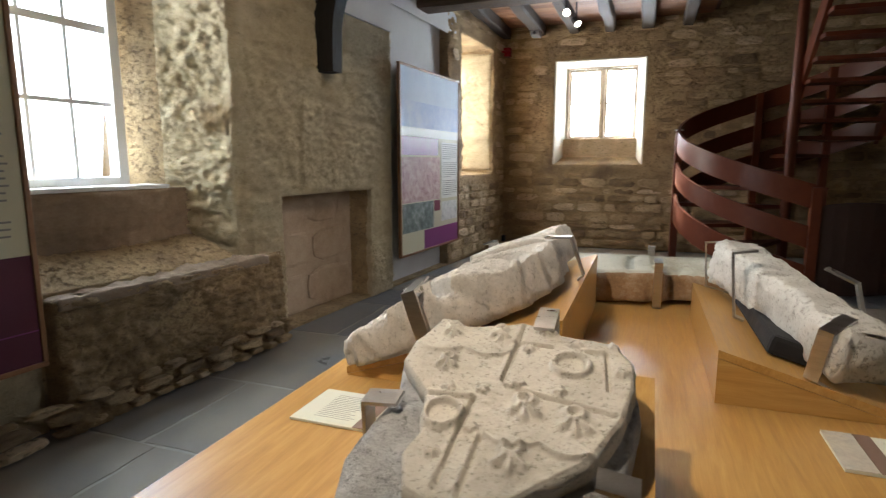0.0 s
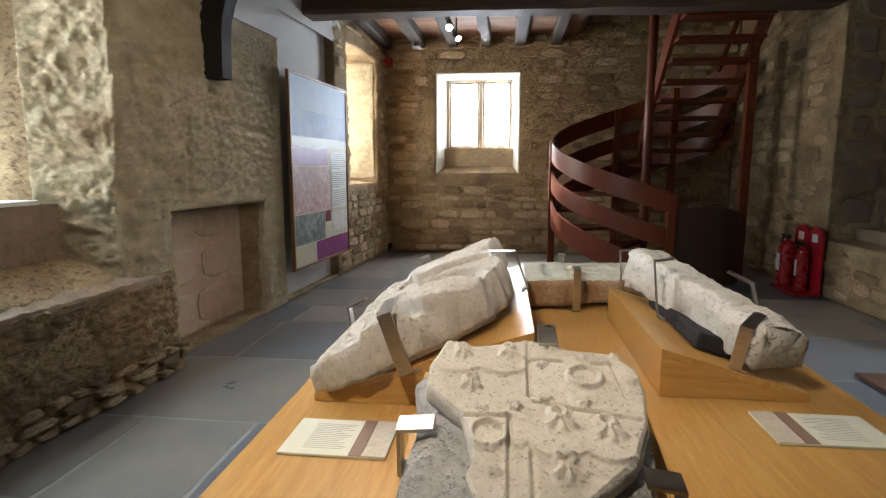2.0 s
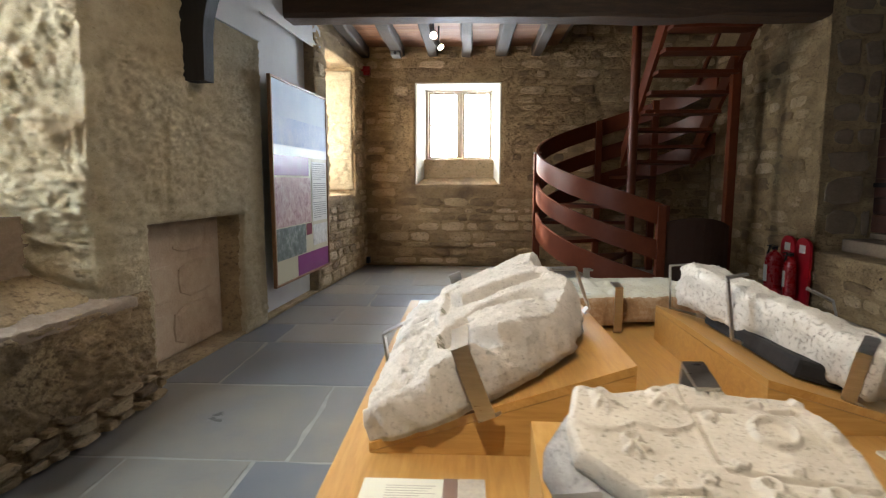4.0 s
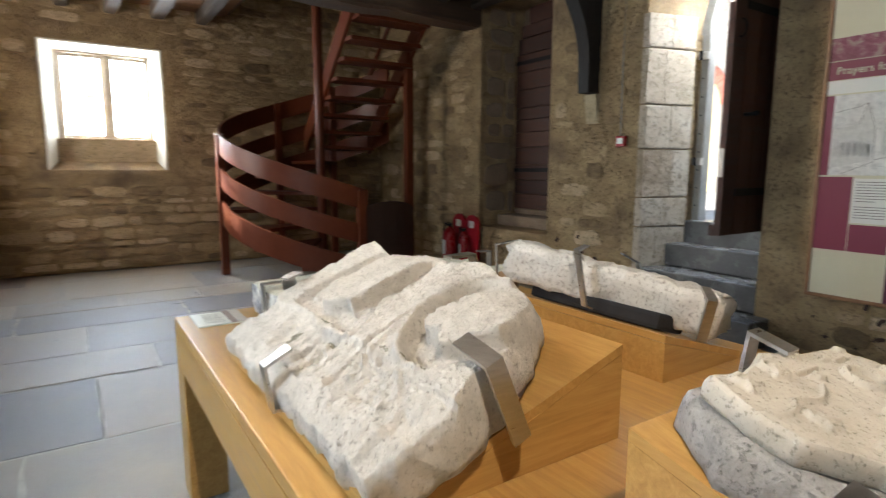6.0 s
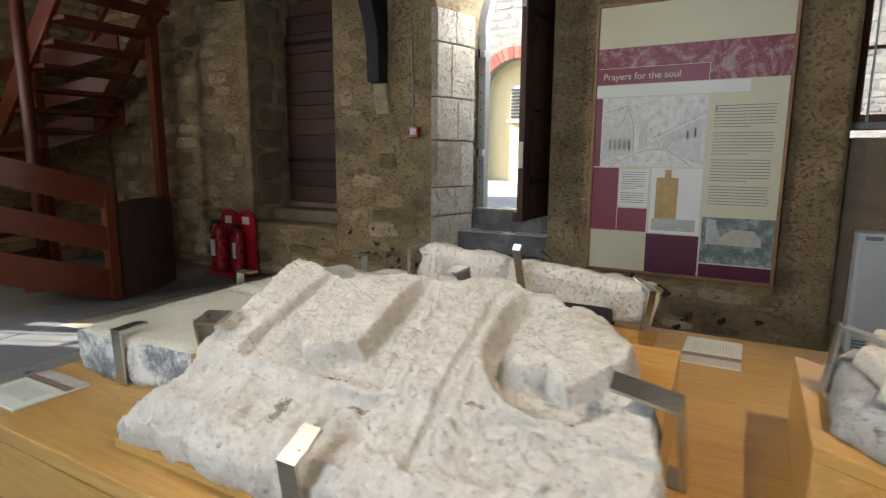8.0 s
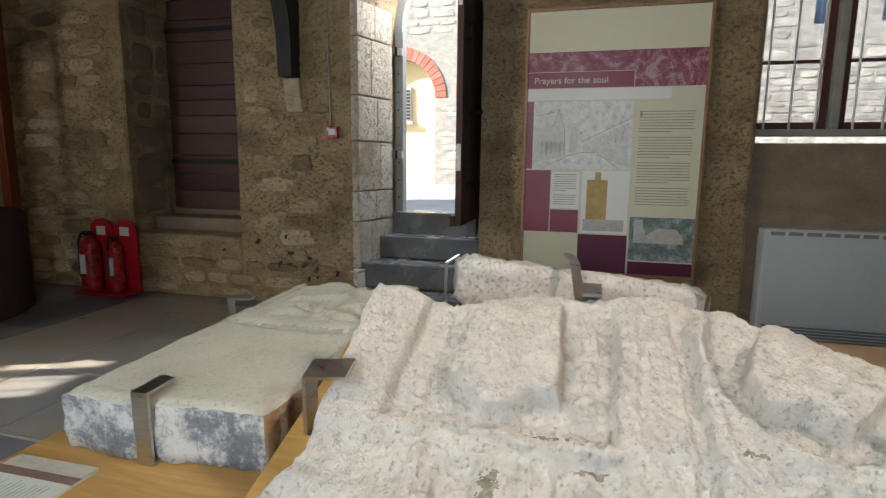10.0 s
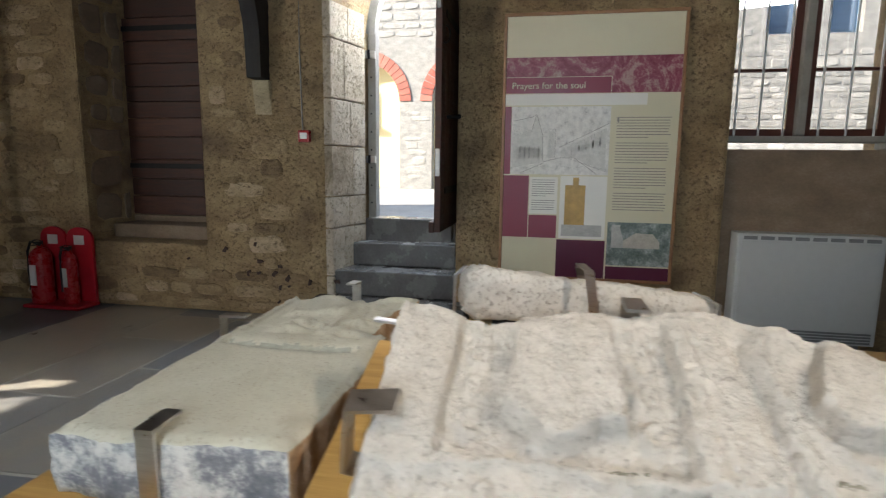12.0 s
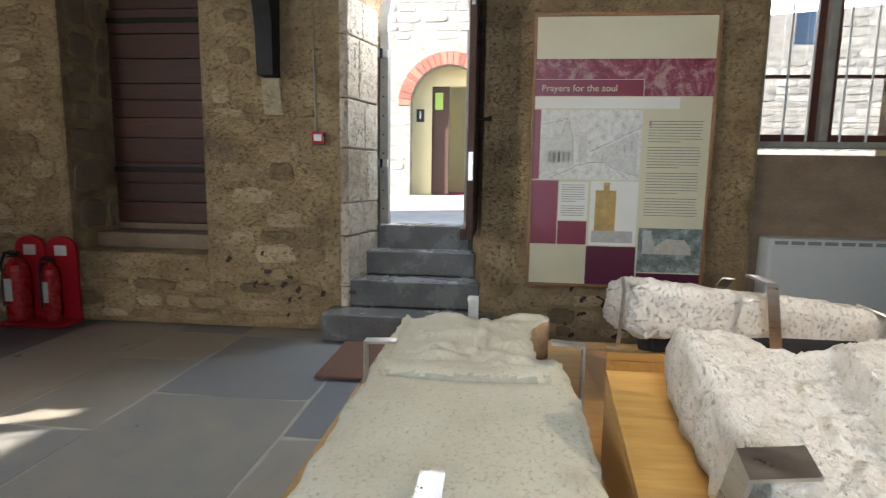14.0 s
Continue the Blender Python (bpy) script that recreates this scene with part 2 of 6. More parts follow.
M_PURP = plain("dark_purple_print", (0.085, 0.006, 0.03), 0.42, jitter=0.06, scale=4)
M_VIOLET = plain("violet_print", (0.22, 0.03, 0.17), 0.42, jitter=0.06, scale=4)
M_PAPER = plain("pale_print", (0.74, 0.72, 0.66), 0.5, jitter=0.04, scale=5)
M_SKETCH = surface("pencil_drawing_print", [(0.3, (0.3, 0.29, 0.27)), (0.45, (0.62, 0.6, 0.56)), (0.6, (0.76, 0.74, 0.69))], 22, rough=(0.45, 0.5), bump=0, fine=90)
M_GREYP = plain("grey_print", (0.42, 0.41, 0.38), 0.5, jitter=0.2, scale=30)
M_INK = plain("text_ink", (0.26, 0.235, 0.21), 0.6)
M_PENCIL = plain("pencil_grey", (0.6, 0.585, 0.54), 0.5, jitter=0.2, scale=40)
M_STEP = surface("grey_step_stone", [(0.25, (0.075, 0.072, 0.07)), (0.5, (0.14, 0.135, 0.13)), (0.8, (0.23, 0.225, 0.215))], 4, bump=0.5, fine=50, rough=(0.16, 0.34), depth=0.008)
M_GOLD = plain("golden_print", (0.42, 0.27, 0.08), 0.5, jitter=0.3, scale=18)
M_PHOTO = surface("landscape_photo_print", [(0.3, (0.03, 0.05, 0.04)), (0.5, (0.16, 0.2, 0.18)), (0.7, (0.5, 0.52, 0.5))], 14, rough=(0.4, 0.5), bump=0)
M_PHOTO2 = surface("ruin_photo_print", [(0.3, (0.25, 0.1, 0.09)), (0.5, (0.55, 0.36, 0.33)), (0.7, (0.75, 0.66, 0.6))], 12, rough=(0.6, 0.7), bump=0, warp=1)
M_SKYP = surface("sky_photo_print", [(0.35, (0.25, 0.36, 0.6)), (0.6, (0.6, 0.66, 0.76))], 2.5, rough=(0.6, 0.7), bump=0)
M_SKYTOP = surface("pale_sky_print", [(0.35, (0.42, 0.52, 0.66)), (0.6, (0.56, 0.64, 0.74))], 2.0, rough=(0.6, 0.7), bump=0)
M_FRAMEW = surface("panel_oak_frame", [(0.3, (0.2, 0.09, 0.035)), (0.7, (0.34, 0.17, 0.07))], 5, (3, 3, 3), rough=(0.4, 0.55), bump=0.1)
M_LABEL = plain("label_card", (0.6, 0.61, 0.52), 0.4, jitter=0.03, scale=8)
M_LABELS = plain("label_brown_stripe", (0.2, 0.13, 0.1), 0.45)
M_LABELP = plain("label_photo", (0.46, 0.42, 0.35), 0.45, jitter=0.2, scale=30)
M_CASE = plain("brown_window_frame", (0.09, 0.026, 0.016), 0.45)
M_MULL = surface("grey_painted_frame", [(0.3, (0.24, 0.225, 0.195)), (0.7, (0.36, 0.34, 0.3))], 9, rough=(0.5, 0.7), bump=0.2)
M_CREAMW = surface("cream_window_timber", [(0.3, (0.38, 0.29, 0.19)), (0.7, (0.58, 0.48, 0.35))], 9, rough=(0.5, 0.7), bump=0.2)
M_BRICK = surface("red_brick", [(0.3, (0.25, 0.07, 0.05)), (0.7, (0.42, 0.15, 0.11))], 6, bump=0.3, fine=60, rand=0.2, rough=(0.8, 0.95))
M_RENDER = plain("cream_render", (0.6, 0.52, 0.3), 0.85, jitter=0.05, scale=4)
M_OUTSTONE = surface("courtyard_stone", [(0.25, (0.15, 0.147, 0.14)), (0.5, (0.27, 0.26, 0.24)), (0.8, (0.42, 0.4, 0.37))], 5, (1, 1, 2), bump=0.7, fine=40, rand=0.15, island=True, depth=0.02)
M_PAVE = surface("courtyard_paving", [(0.3, (0.2, 0.195, 0.18)), (0.7, (0.34, 0.33, 0.31))], 3, bump=0.4, fine=40, rand=0.12, island=True)
M_MATB = surface("coir_doormat", [(0.3, (0.09, 0.04, 0.025)), (0.7, (0.19, 0.09, 0.055))], 30, bump=0.9, fine=200, depth=0.006)
M_BLUE = plain("blue_window_paint", (0.12, 0.22, 0.34), 0.5)
M_SIGN = plain("black_sign", (0.02, 0.02, 0.022), 0.4)
M_LAMP = plain("lamp_black", (0.02, 0.02, 0.02), 0.4)
M_BULB, bn, bl_ = nodes_of("lamp_lens")
bn["Principled BSDF"].inputs["Emission Color"].default_value = (1, 0.9, 0.72, 1)
bn["Principled BSDF"].inputs["Emission Strength"].default_value = 6
M_GLASS, gn, gl_ = nodes_of("window_glass")
gn["Principled BSDF"].inputs["Transmission Weight"].default_value = 1
gn["Principled BSDF"].inputs["Roughness"].default_value = 0.02
gn["Principled BSDF"].inputs["IOR"].default_value = 1.45


# ---- building helpers ----
from mathutils.geometry import tessellate_polygon


def part(name, bm, mat, parent=None, label="", smooth=False):
    """Links a bmesh as one mesh object under a thing or a part."""
    bmesh.ops.recalc_face_normals(bm, faces=bm.faces)
    me = bpy.data.meshes.new(name)
    bm.to_mesh(me)
    bm.free()
    me.materials.append(mat)
    if smooth:
        for f in me.polygons:
            f.use_smooth = True
    ob = new(name, me)
    ob.parent = parent
    return tagged(ob, label)


def thing(name, label, category, at=(0, 0, 0), group="", kind="", turn=0):
    ob = tagged(new(name), label, category, group, kind)
    ob.empty_display_size = 0.05
    ob.matrix_basis = pose(*at, 0, 0, turn)
    return ob


def box(x0, x1, y0, y1, z0, z1, bevel=0.0, bm=None, m=None):
    bm = bm or bmesh.new()
    made = bmesh.ops.create_cube(bm, size=1, matrix=(m or Matrix()) @ Matrix.LocRotScale(((x0 + x1) / 2, (y0 + y1) / 2, (z0 + z1) / 2), None, (x1 - x0, y1 - y0, z1 - z0)))["verts"]
    if bevel:
        edges = list({e for v in made for e in v.link_edges})
        bmesh.ops.bevel(bm, geom=edges, offset=bevel, segments=2, affect="EDGES", profile=0.6)
    return bm


def tube(points, radius, sides=10, bm=None):
    """A round bar along points; radius may be one number or one a point."""
    bm = bm or bmesh.new()
    pts = [Vector(p) for p in points]
    rs = radius if isinstance(radius, (list, tuple)) else [radius] * len(pts)
    rings = []
    for i, (p, r) in enumerate(zip(pts, rs)):
        d = (pts[min(i + 1, len(pts) - 1)] - pts[max(i - 1, 0)]).normalized()
        side = d.cross(Vector((0, 0, 1)))
        side = side.normalized() if side.length > 1e-4 else Vector((1, 0, 0))
        up = side.cross(d).normalized()
        rings.append([bm.verts.new(p + r * (math.cos(a) * side + math.sin(a) * up)) for a in [2 * math.pi * k / sides for k in range(sides)]])
    for a, b in zip(rings, rings[1:]):
        for k in range(sides):
            bm.faces.new((a[k], a[(k + 1) % sides], b[(k + 1) % sides], b[k]))
    bm.faces.new(rings[0])
    bm.faces.new(rings[-1])
    return bm


def strap(points, side, width, thick, bm=None):
    """A flat metal bar bent along points; side: the direction of its width."""
    bm = bm or bmesh.new()
    pts, s = [Vector(p) for p in points], Vector(side).normalized()
    rings = []
    for i, p in enumerate(pts):
        a = (p - pts[i - 1]).normalized() if i else None
        b = (pts[i + 1] - p).normalized() if i < len(pts) - 1 else None
        d = ((a or b) + (b or a)).normalized()
        nrm = d.cross(s).normalized() * thick / 2
        if a and b:
            nrm /= max(0.5, math.cos(a.angle(b) / 2))
        rings.append([bm.verts.new(p + s * width / 2 * i1 + nrm * j1) for i1, j1 in ((-1, -1), (1, -1), (1, 1), (-1, 1))])
    for a, b in zip(rings, rings[1:]):
        for k in range(4):
            bm.faces.new((a[k], a[(k + 1) % 4], b[(k + 1) % 4], b[k]))
    bm.faces.new(rings[0])
    bm.faces.new(rings[-1])
    return bm


def prism(outline, height, bm=None, m=None):
    """A polygon in x, y pushed up by height in z, laid by m."""
    bm = bm or bmesh.new()
    m = m or Matrix()
    lo = [bm.verts.new(m @ Vector((x, y, 0))) for x, y in outline]
    hi = [bm.verts.new(m @ Vector((x, y, height))) for x, y in outline]
    bm.faces.new(lo)
    bm.faces.new(hi)
    k = len(lo)
    for i in range(k):
        bm.faces.new((lo[i], lo[(i + 1) % k], hi[(i + 1) % k], hi[i]))
    return bm


# a wall's frame: u along it, v into it, z up
EAST = Matrix(((0, 1, 0, 2.47), (1, 0, 0, 0), (0, 0, 1, 0), (0, 0, 0, 1)))
NORTH = Matrix(((1, 0, 0, 0), (0, 1, 0, 10.25), (0, 0, 1, 0), (0, 0, 0, 1)))
WEST = Matrix(((0.0738, -0.9973, 0, -2.9), (0.9973, 0.0738, 0, 3.6), (0, 0, 1, 0), (0, 0, 0, 1)))
FACADE = Matrix(((0, 1, 0, 9.6), (1, 0, 0, 0), (0, 0, 1, 0), (0, 0, 0, 1)))


def wall(name, m, outline, holes, thick, mat):
    """A wall with openings; each hole is its outline on the front face and on the back face."""
    bm = bmesh.new()
    loops_f = [outline] + [h[0] for h in holes]
    loops_b = [outline] + [h[1] for h in holes]
    flat, layers = [], []
    for depth, loops in ((0, loops_f), (thick, loops_b)):
        vs = [[bm.verts.new(m @ Vector((u, depth, z))) for u, z in lp] for lp in loops]
        layers.append(vs)
        flat = [v for lp in vs for v in lp]
        for tri in tessellate_polygon([[Vector((u, z, 0)) for u, z in lp] for lp in loops]):
            bm.faces.new([flat[i] for i in tri])
    for lf, lb in zip(*layers):
        k = len(lf)
        for i in range(k):
            bm.faces.new((lf[i], lf[(i + 1) % k], lb[(i + 1) % k], lb[i]))
    ob = part(name, bm, mat)
    return tagged(ob, kind="structure")


def rect(u0, u1, z0, z1):
    return [(u0, z0), (u1, z0), (u1, z1), (u0, z1)]


def gothic(u0, u1, z0, spring, top, k=7):
    """A pointed arch's outline."""
    mid, pts = (u0 + u1) / 2, [(u0, z0), (u1, z0)]
    for i in range(k + 1):
        a = i / k * math.pi / 2
        pts.append((mid + (u1 - mid) * (1 - (1 - math.cos(a)) ** 1.0) if i < k else mid, spring + (top - spring) * math.sin(a) ** 1.1))
    for i in range(k - 1, -1, -1):
        a = i / k * math.pi / 2
        pts.append((mid - (mid - u0) * math.cos(a), spring + (top - spring) * math.sin(a) ** 1.1))
    return pts


def rough_sheet(name, m, u0, u1, z0, z1, cell, amp, mat, skip=(), proud=0.012, seed=0.0, kind="structure", parent=None, course=1.0, shape=None):
    """An uneven rubble face: cells of stone with worn joints, in front of a wall's flat core."""
    nu, nz = max(2, round((u1 - u0) / cell)), max(2, round((z1 - z0) / cell))
    bm, grid = bmesh.new(), {}
    for i in range(nu + 1):
        for j in range(nz + 1):
            u, z = u0 + (u1 - u0) * i / nu, z0 + (z1 - z0) * j / nz
            p = Vector((u * 2.7 * course, seed, z * 7.2 * course))
            p2 = p + 0.35 * noise.noise_vector(p * 1.4)
            d, pts = noise.voronoi(p2)
            joint = min(1.0, (d[1] - d[0]) * 3.4) ** 0.8
            h = amp * (0.7 * joint * (0.5 + 0.9 * noise.cell(pts[0] * 7.3)) + 0.9 * noise.fractal(Vector((u * 2, seed + 5, z * 2)), 1.0, 2.0, 3) + 0.8 * noise.fractal(Vector((u * 14, seed, z * 20)), 0.55, 2.0, 4))
            edge = min(i, nu - i, j, nz - j)
            h = proud + 0.4 * amp + h * (0.35 if edge == 0 else 1) + amp * 0.4 * noise.noise(Vector((u * 55, seed, z * 60)))
            h = max(h, 0.003)
            if shape:
                h += shape(u, z)
            grid[i, j] = bm.verts.new(m @ Vector((u, -h, z)))
    for i in range(nu):
        for j in range(nz):
            u, z = u0 + (u1 - u0) * (i + 0.5) / nu, z0 + (z1 - z0) * (j + 0.5) / nz
            if not any(a < u < b and c < z < d for a, b, c, d in skip):
                bm.faces.new((grid[i, j], grid[i + 1, j], grid[i + 1, j + 1], grid[i, j + 1]))
    # a rim back to the wall, so that the face has body
    rim = [e for e in bm.edges if len(e.link_faces) == 1]
    inward = (m.to_3x3() @ Vector((0, 1, 0)))
    made = bmesh.ops.extrude_edge_only(bm, edges=rim)["geom"]
    for v in made:
        if isinstance(v, bmesh.types.BMVert):
            v.co += inward * (amp * 2.2 + proud)
    bmesh.ops.delete(bm, geom=[v for v in bm.verts if not v.link_faces], context="VERTS")
    ob = part(name, bm, mat, parent, smooth=True)
    return tagged(ob, kind=kind) if kind else ob


# ---- structure: ground, floor, walls, ceiling ----
bm = box(-40, 3.1, -40, 60, -0.5, -0.2)
tagged(part("floor_base", bm, M_JOINT), kind="structure")
tagged(part("floor", box(-3.9, 2.9, -2.4, 10.6, -0.2, -0.0115), M_JOINT), kind="structure")
# raised courtyard, beyond the door
tagged(part("ground", box(3.12, 60, -60, 80, -0.3, 0.735), M_PAVE), kind="structure")
tagged(part("ground_outside", box(-80, -3.95, -60, 80, -0.3, 0.3), M_PAVE), kind="structure")
tagged(part("ground_outside", box(-3.95, 3.12, 11.1, 80, -0.3, 0.3), M_PAVE), kind="structure")

DOOR_F, DOOR_B = gothic(4.61, 5.626, 0.0, 2.35, 3.12), gothic(4.72, 5.46, 0.0, 2.2, 2.95)
SIDE_F = rect(6.69, 7.8, 0.55, 3.02)
WALLTOP = 5.2
wall("wall_east", EAST, rect(-2.4, 10.25, 0, WALLTOP), [
    (rect(1.52, 2.76, 0.02, 2.62), rect(1.64, 2.74, 1.36, 2.55)),
    (DOOR_F, DOOR_B), (SIDE_F, SIDE_F)], 0.62, M_RUBBLE)
wall("wall_north", NORTH, rect(-2.75, 2.47, 0, WALLTOP), [(rect(-1.66, -0.45, 1.17, 2.59), rect(-1.52, -0.56, 1.5, 2.52))], 0.62, M_RUBBLE)
wall("wall_west", WEST, rect(-6.1, 6.72, 0, WALLTOP), [
    (rect(0.185, 1.39, 0.62, 3.0), rect(0.185, 1.0, 1.02, 2.8)),
    (rect(1.79, 2.95, 0.02, 0.97), rect(1.84, 2.9, 0.03, 0.95)),
    (rect(3.34, 4.66, 0.02, 2.9), rect(3.34, 4.66, 0.03, 2.9)),
    (rect(5.06, 6.2, 1.04, 2.72), rect(5.2, 6.05, 1.1, 2.66))], 0.7, M_RUBBLE)
tagged(part("wall_south", box(-3.9, 3.1, -2.8, -2.4, 0, WALLTOP), M_RUBBLE), kind="structure")
# backs of the niche, of the plastered recess and of the side door's recess; aprons under the windows
tagged(part("niche_back", box(1.75, 3.0, 0.2, 0.34, 0, 1.02, m=WEST), M_PINK), kind="structure")
tagged(part("wall_plaster", box(3.35, 4.65, 0.09, 0.2, 0.012, 2.89, m=WEST), M_PLASTER), kind="structure")
tagged(part("wall_plaster", box(1.35, 3.34, -0.03, 0.0, 2.36, 3.07, m=WEST), M_PLASTER), kind="structure")
tagged(part("wall_plaster", box(3.34, 4.9, -0.012, 0.0, 2.62, 3.07, m=WEST), M_PLASTER), kind="structure")
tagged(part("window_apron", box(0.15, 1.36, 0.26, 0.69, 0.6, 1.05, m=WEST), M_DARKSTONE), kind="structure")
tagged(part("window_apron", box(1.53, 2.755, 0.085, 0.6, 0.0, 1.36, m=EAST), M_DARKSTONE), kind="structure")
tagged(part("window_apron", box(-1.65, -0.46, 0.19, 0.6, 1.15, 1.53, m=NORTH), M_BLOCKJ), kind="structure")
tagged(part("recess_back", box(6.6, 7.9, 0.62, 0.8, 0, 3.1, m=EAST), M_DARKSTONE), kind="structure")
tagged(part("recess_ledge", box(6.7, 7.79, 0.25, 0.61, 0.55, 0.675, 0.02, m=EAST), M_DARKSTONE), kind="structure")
tagged(part("window_seat", box(0.18, 1.5, -0.1, 0.26, 0.02, 0.6, 0.03, m=WEST), M_RUBBLE), kind="structure")

# ceiling: boards on joists, open over the stair
bm = bmesh.new()
y = -2.4
while y < 10.25:
    e = min(y + random.uniform(0.13, 0.19), 10.25)
    for x0, x1 in ([(-3.3, 2.47)] if y < 7.95 else [(-2.6, 0.3)]):
        box(x0, x1, y + 0.004, e, 3.07, 3.1 + random.uniform(0, 0.01), bm=bm)
    y = e
tagged(part("ceiling", bm, M_BOARD), kind="structure")
# unseen dark lid that closes the top of the walls
tagged(part("roof", box(-4, 3.2, -2.9, 11, WALLTOP, WALLTOP + 0.2), M_DARKIN), kind="structure")
# partitions added out of view, dark to cut light bounced onto the stair
tagged(part("unseen_partition", box(0.3, 0.36, 7.95, 10.25, 3.1, WALLTOP), M_DARKIN), kind="structure")
tagged(part("unseen_partition", box(0.3, 2.47, 7.88, 7.95, 3.1, WALLTOP), M_DARKIN), kind="structure")


def old_beam(name, a, b, w, h, mat, label, wob=0.012, group="", cat="beam"):
    """A hewn timber from a to b, a little crooked, with worn edges."""
    a, b = Vector(a), Vector(b)
    d = b - a
    side = d.cross(Vector((0, 0, 1))).normalized()
    bm, rings, k = bmesh.new(), [], max(4, int(d.length / 0.35))
    prof = [(-0.5, -0.38), (-0.4, -0.5), (0.4, -0.5), (0.5, -0.38), (0.5, 0.5), (-0.5, 0.5)]
    for i in range(k + 1):
        p = a + d * i / k
        s = noise.noise_vector(p * 1.7) * wob
        rings.append([bm.verts.new(p + s + side * (w * q + random.uniform(-wob, wob) * 0.4) + Vector((0, 0, h * r + random.uniform(-wob, wob) * 0.4 * (r < 0)))) for q, r in prof])
    for r0, r1 in zip(rings, rings[1:]):
        for q in range(6):
            bm.faces.new((r0[q], r0[(q + 1) % 6], r1[(q + 1) % 6], r1[q]))
    bm.faces.new(rings[0])
    bm.faces.new(rings[-1])
    return tagged(part(name, bm, mat), label, cat, group)


old_beam("cross_beam", (-2.6, 7.6, 2.84), (2.47, 7.95, 2.88), 0.3, 0.26, M_BEAM, "dark hewn oak beam spanning the room under the joists", 0.02)
for i in range(11):
    x = -2.36 + 0.475 * i
    old_beam("ceiling_joist", (x, -2.4, 3.0), (x, 10.25 if x < 0.2 else 7.9, 3.0), 0.13 + 0.03 * (i % 3 == 1), 0.138, M_JOIST, "weathered grey-brown oak ceiling joist", 0.014, "joists under the ceiling", "joist")


def brace(m, u, label):
    """A curved dark timber brace that springs from a corbel on the wall."""
    bm, prev = bmesh.new(), None
    for i in range(13):
        t = i / 12
        z = 1.86 + 1.2 * t
        inn = 0.15 + 0.03 * t + 0.62 * max(0.0, (t - 0.22) / 0.78) ** 2
        w = 0.072 - 0.014 * (1 - t)
        ring = [bm.verts.new(m @ Vector((u + s * w, -v, z))) for s, v in ((-1, 0.004), (1, 0.004), (1, inn), (-1, inn))]
        if prev:
            for q in range(4):
                bm.faces.new((prev[q], prev[(q + 1) % 4], ring[(q + 1) % 4], ring[q]))
        else:
            bm.faces.new(ring)
        prev = ring
    bm.faces.new(prev)
    return tagged(part("roof_brace", bm, M_BRACE), label, "beam", "curved roof braces")


brace(WEST, 2.3, "black curved timber roof brace on a limestone wall")
brace(EAST, 6.14, "dark curved timber roof brace resting on a stone corbel")
bm = box(6.07, 6.21, -0.06, 0.02, 1.6, 1.855, 0.012, m=EAST)
for v in bm.verts:
    if v.co.z < 1.7:
        v.co.x += 0.04
tagged(part("corbel", bm, M_PALE), "pale stone corbel block under a roof brace", "corbel")

# limewashed lining of the north window's splay
for name, q in (("reveal_lining", [(-1.66, 0.0), (-1.52, 0.3), (-1.5, 0.3), (-1.64, 0.0)]), ("reveal_lining", [(-0.45, 0.0), (-0.56, 0.3), (-0.58, 0.3), (-0.47, 0.0)])):
    tagged(part(name, prism(q, 1.41, m=NORTH @ Matrix.Translation((0, 0, 1.175))), M_LIME), kind="structure")
tagged(part("reveal_lining", prism([(0.0, 2.588), (0.3, 2.53), (0.3, 2.51), (0.0, 2.57)], 1.16, m=NORTH @ Matrix(((0, 0, 1, -1.635), (1, 0, 0, 0), (0, 1, 0, 0), (0, 0, 0, 1)))), M_LIME), kind="structure")
# rough faces
NICHE = (1.79, 2.95, 0.0, 0.97)
# dressed slabs in the west face: u0, u1, lean of their sides, z0, z1, how far proud
SLABS = ((1.98, 2.42, 0.05, 0.98, 1.62, 0.02), (2.36, 2.98, -0.06, 0.97, 1.52, 0.028), (1.42, 1.96, 0.04, 1.02, 1.38, 0.012), (1.5, 2.2, 0.0, 1.66, 1.9, 0.01), (2.28, 3.24, 0.03, 1.56, 1.83, 0.014), (2.98, 3.3, -0.03, 0.1, 0.5, 0.018), (3.0, 3.32, 0.02, 0.54, 0.98, 0.01), (1.4, 2.0, 0.06, 1.95, 2.2, 0.016), (2.1, 2.9, 0.0, 1.9, 2.08, 0.008), (1.46, 1.76, 0.02, 0.5, 0.96, 0.014))


def dressed(u, z):
    """How far the dressed slabs stand proud at a place on the west face."""
    best, q = 0.0, Vector((u * 9, 4.0, z * 9))
    u, z = u + 0.012 * noise.noise(q), z + 0.012 * noise.noise(q + Vector((7, 0, 0)))
    for u0, u1, lean, z0, z1, h in SLABS:
        d = min(u - u0 - lean * (z - z0), u1 - lean * (z - z0) - u, z - z0, z1 - z)
        best = max(best, h * min(1.0, max(0.0, d / 0.018)))
    return best


rough_sheet("wall_face_west", WEST, 1.36, 3.34, 0.0, 2.37, 0.014, 0.019, M_PALE, [NICHE], 0.004, 3.1, course=0.5, shape=dressed)
rough_sheet("wall_face_west", WEST, -1.5, 0.15, 0.0, 3.0, 0.03, 0.026, M_PALE, [], 0.004, 4.4)
rough_sheet("wall_face_west", WEST, 4.66, 6.72, 0.0, 2.95, 0.024, 0.022, M_RUBBLE, [(5.06, 6.2, 1.04, 2.72)], 0.003, 9.4)
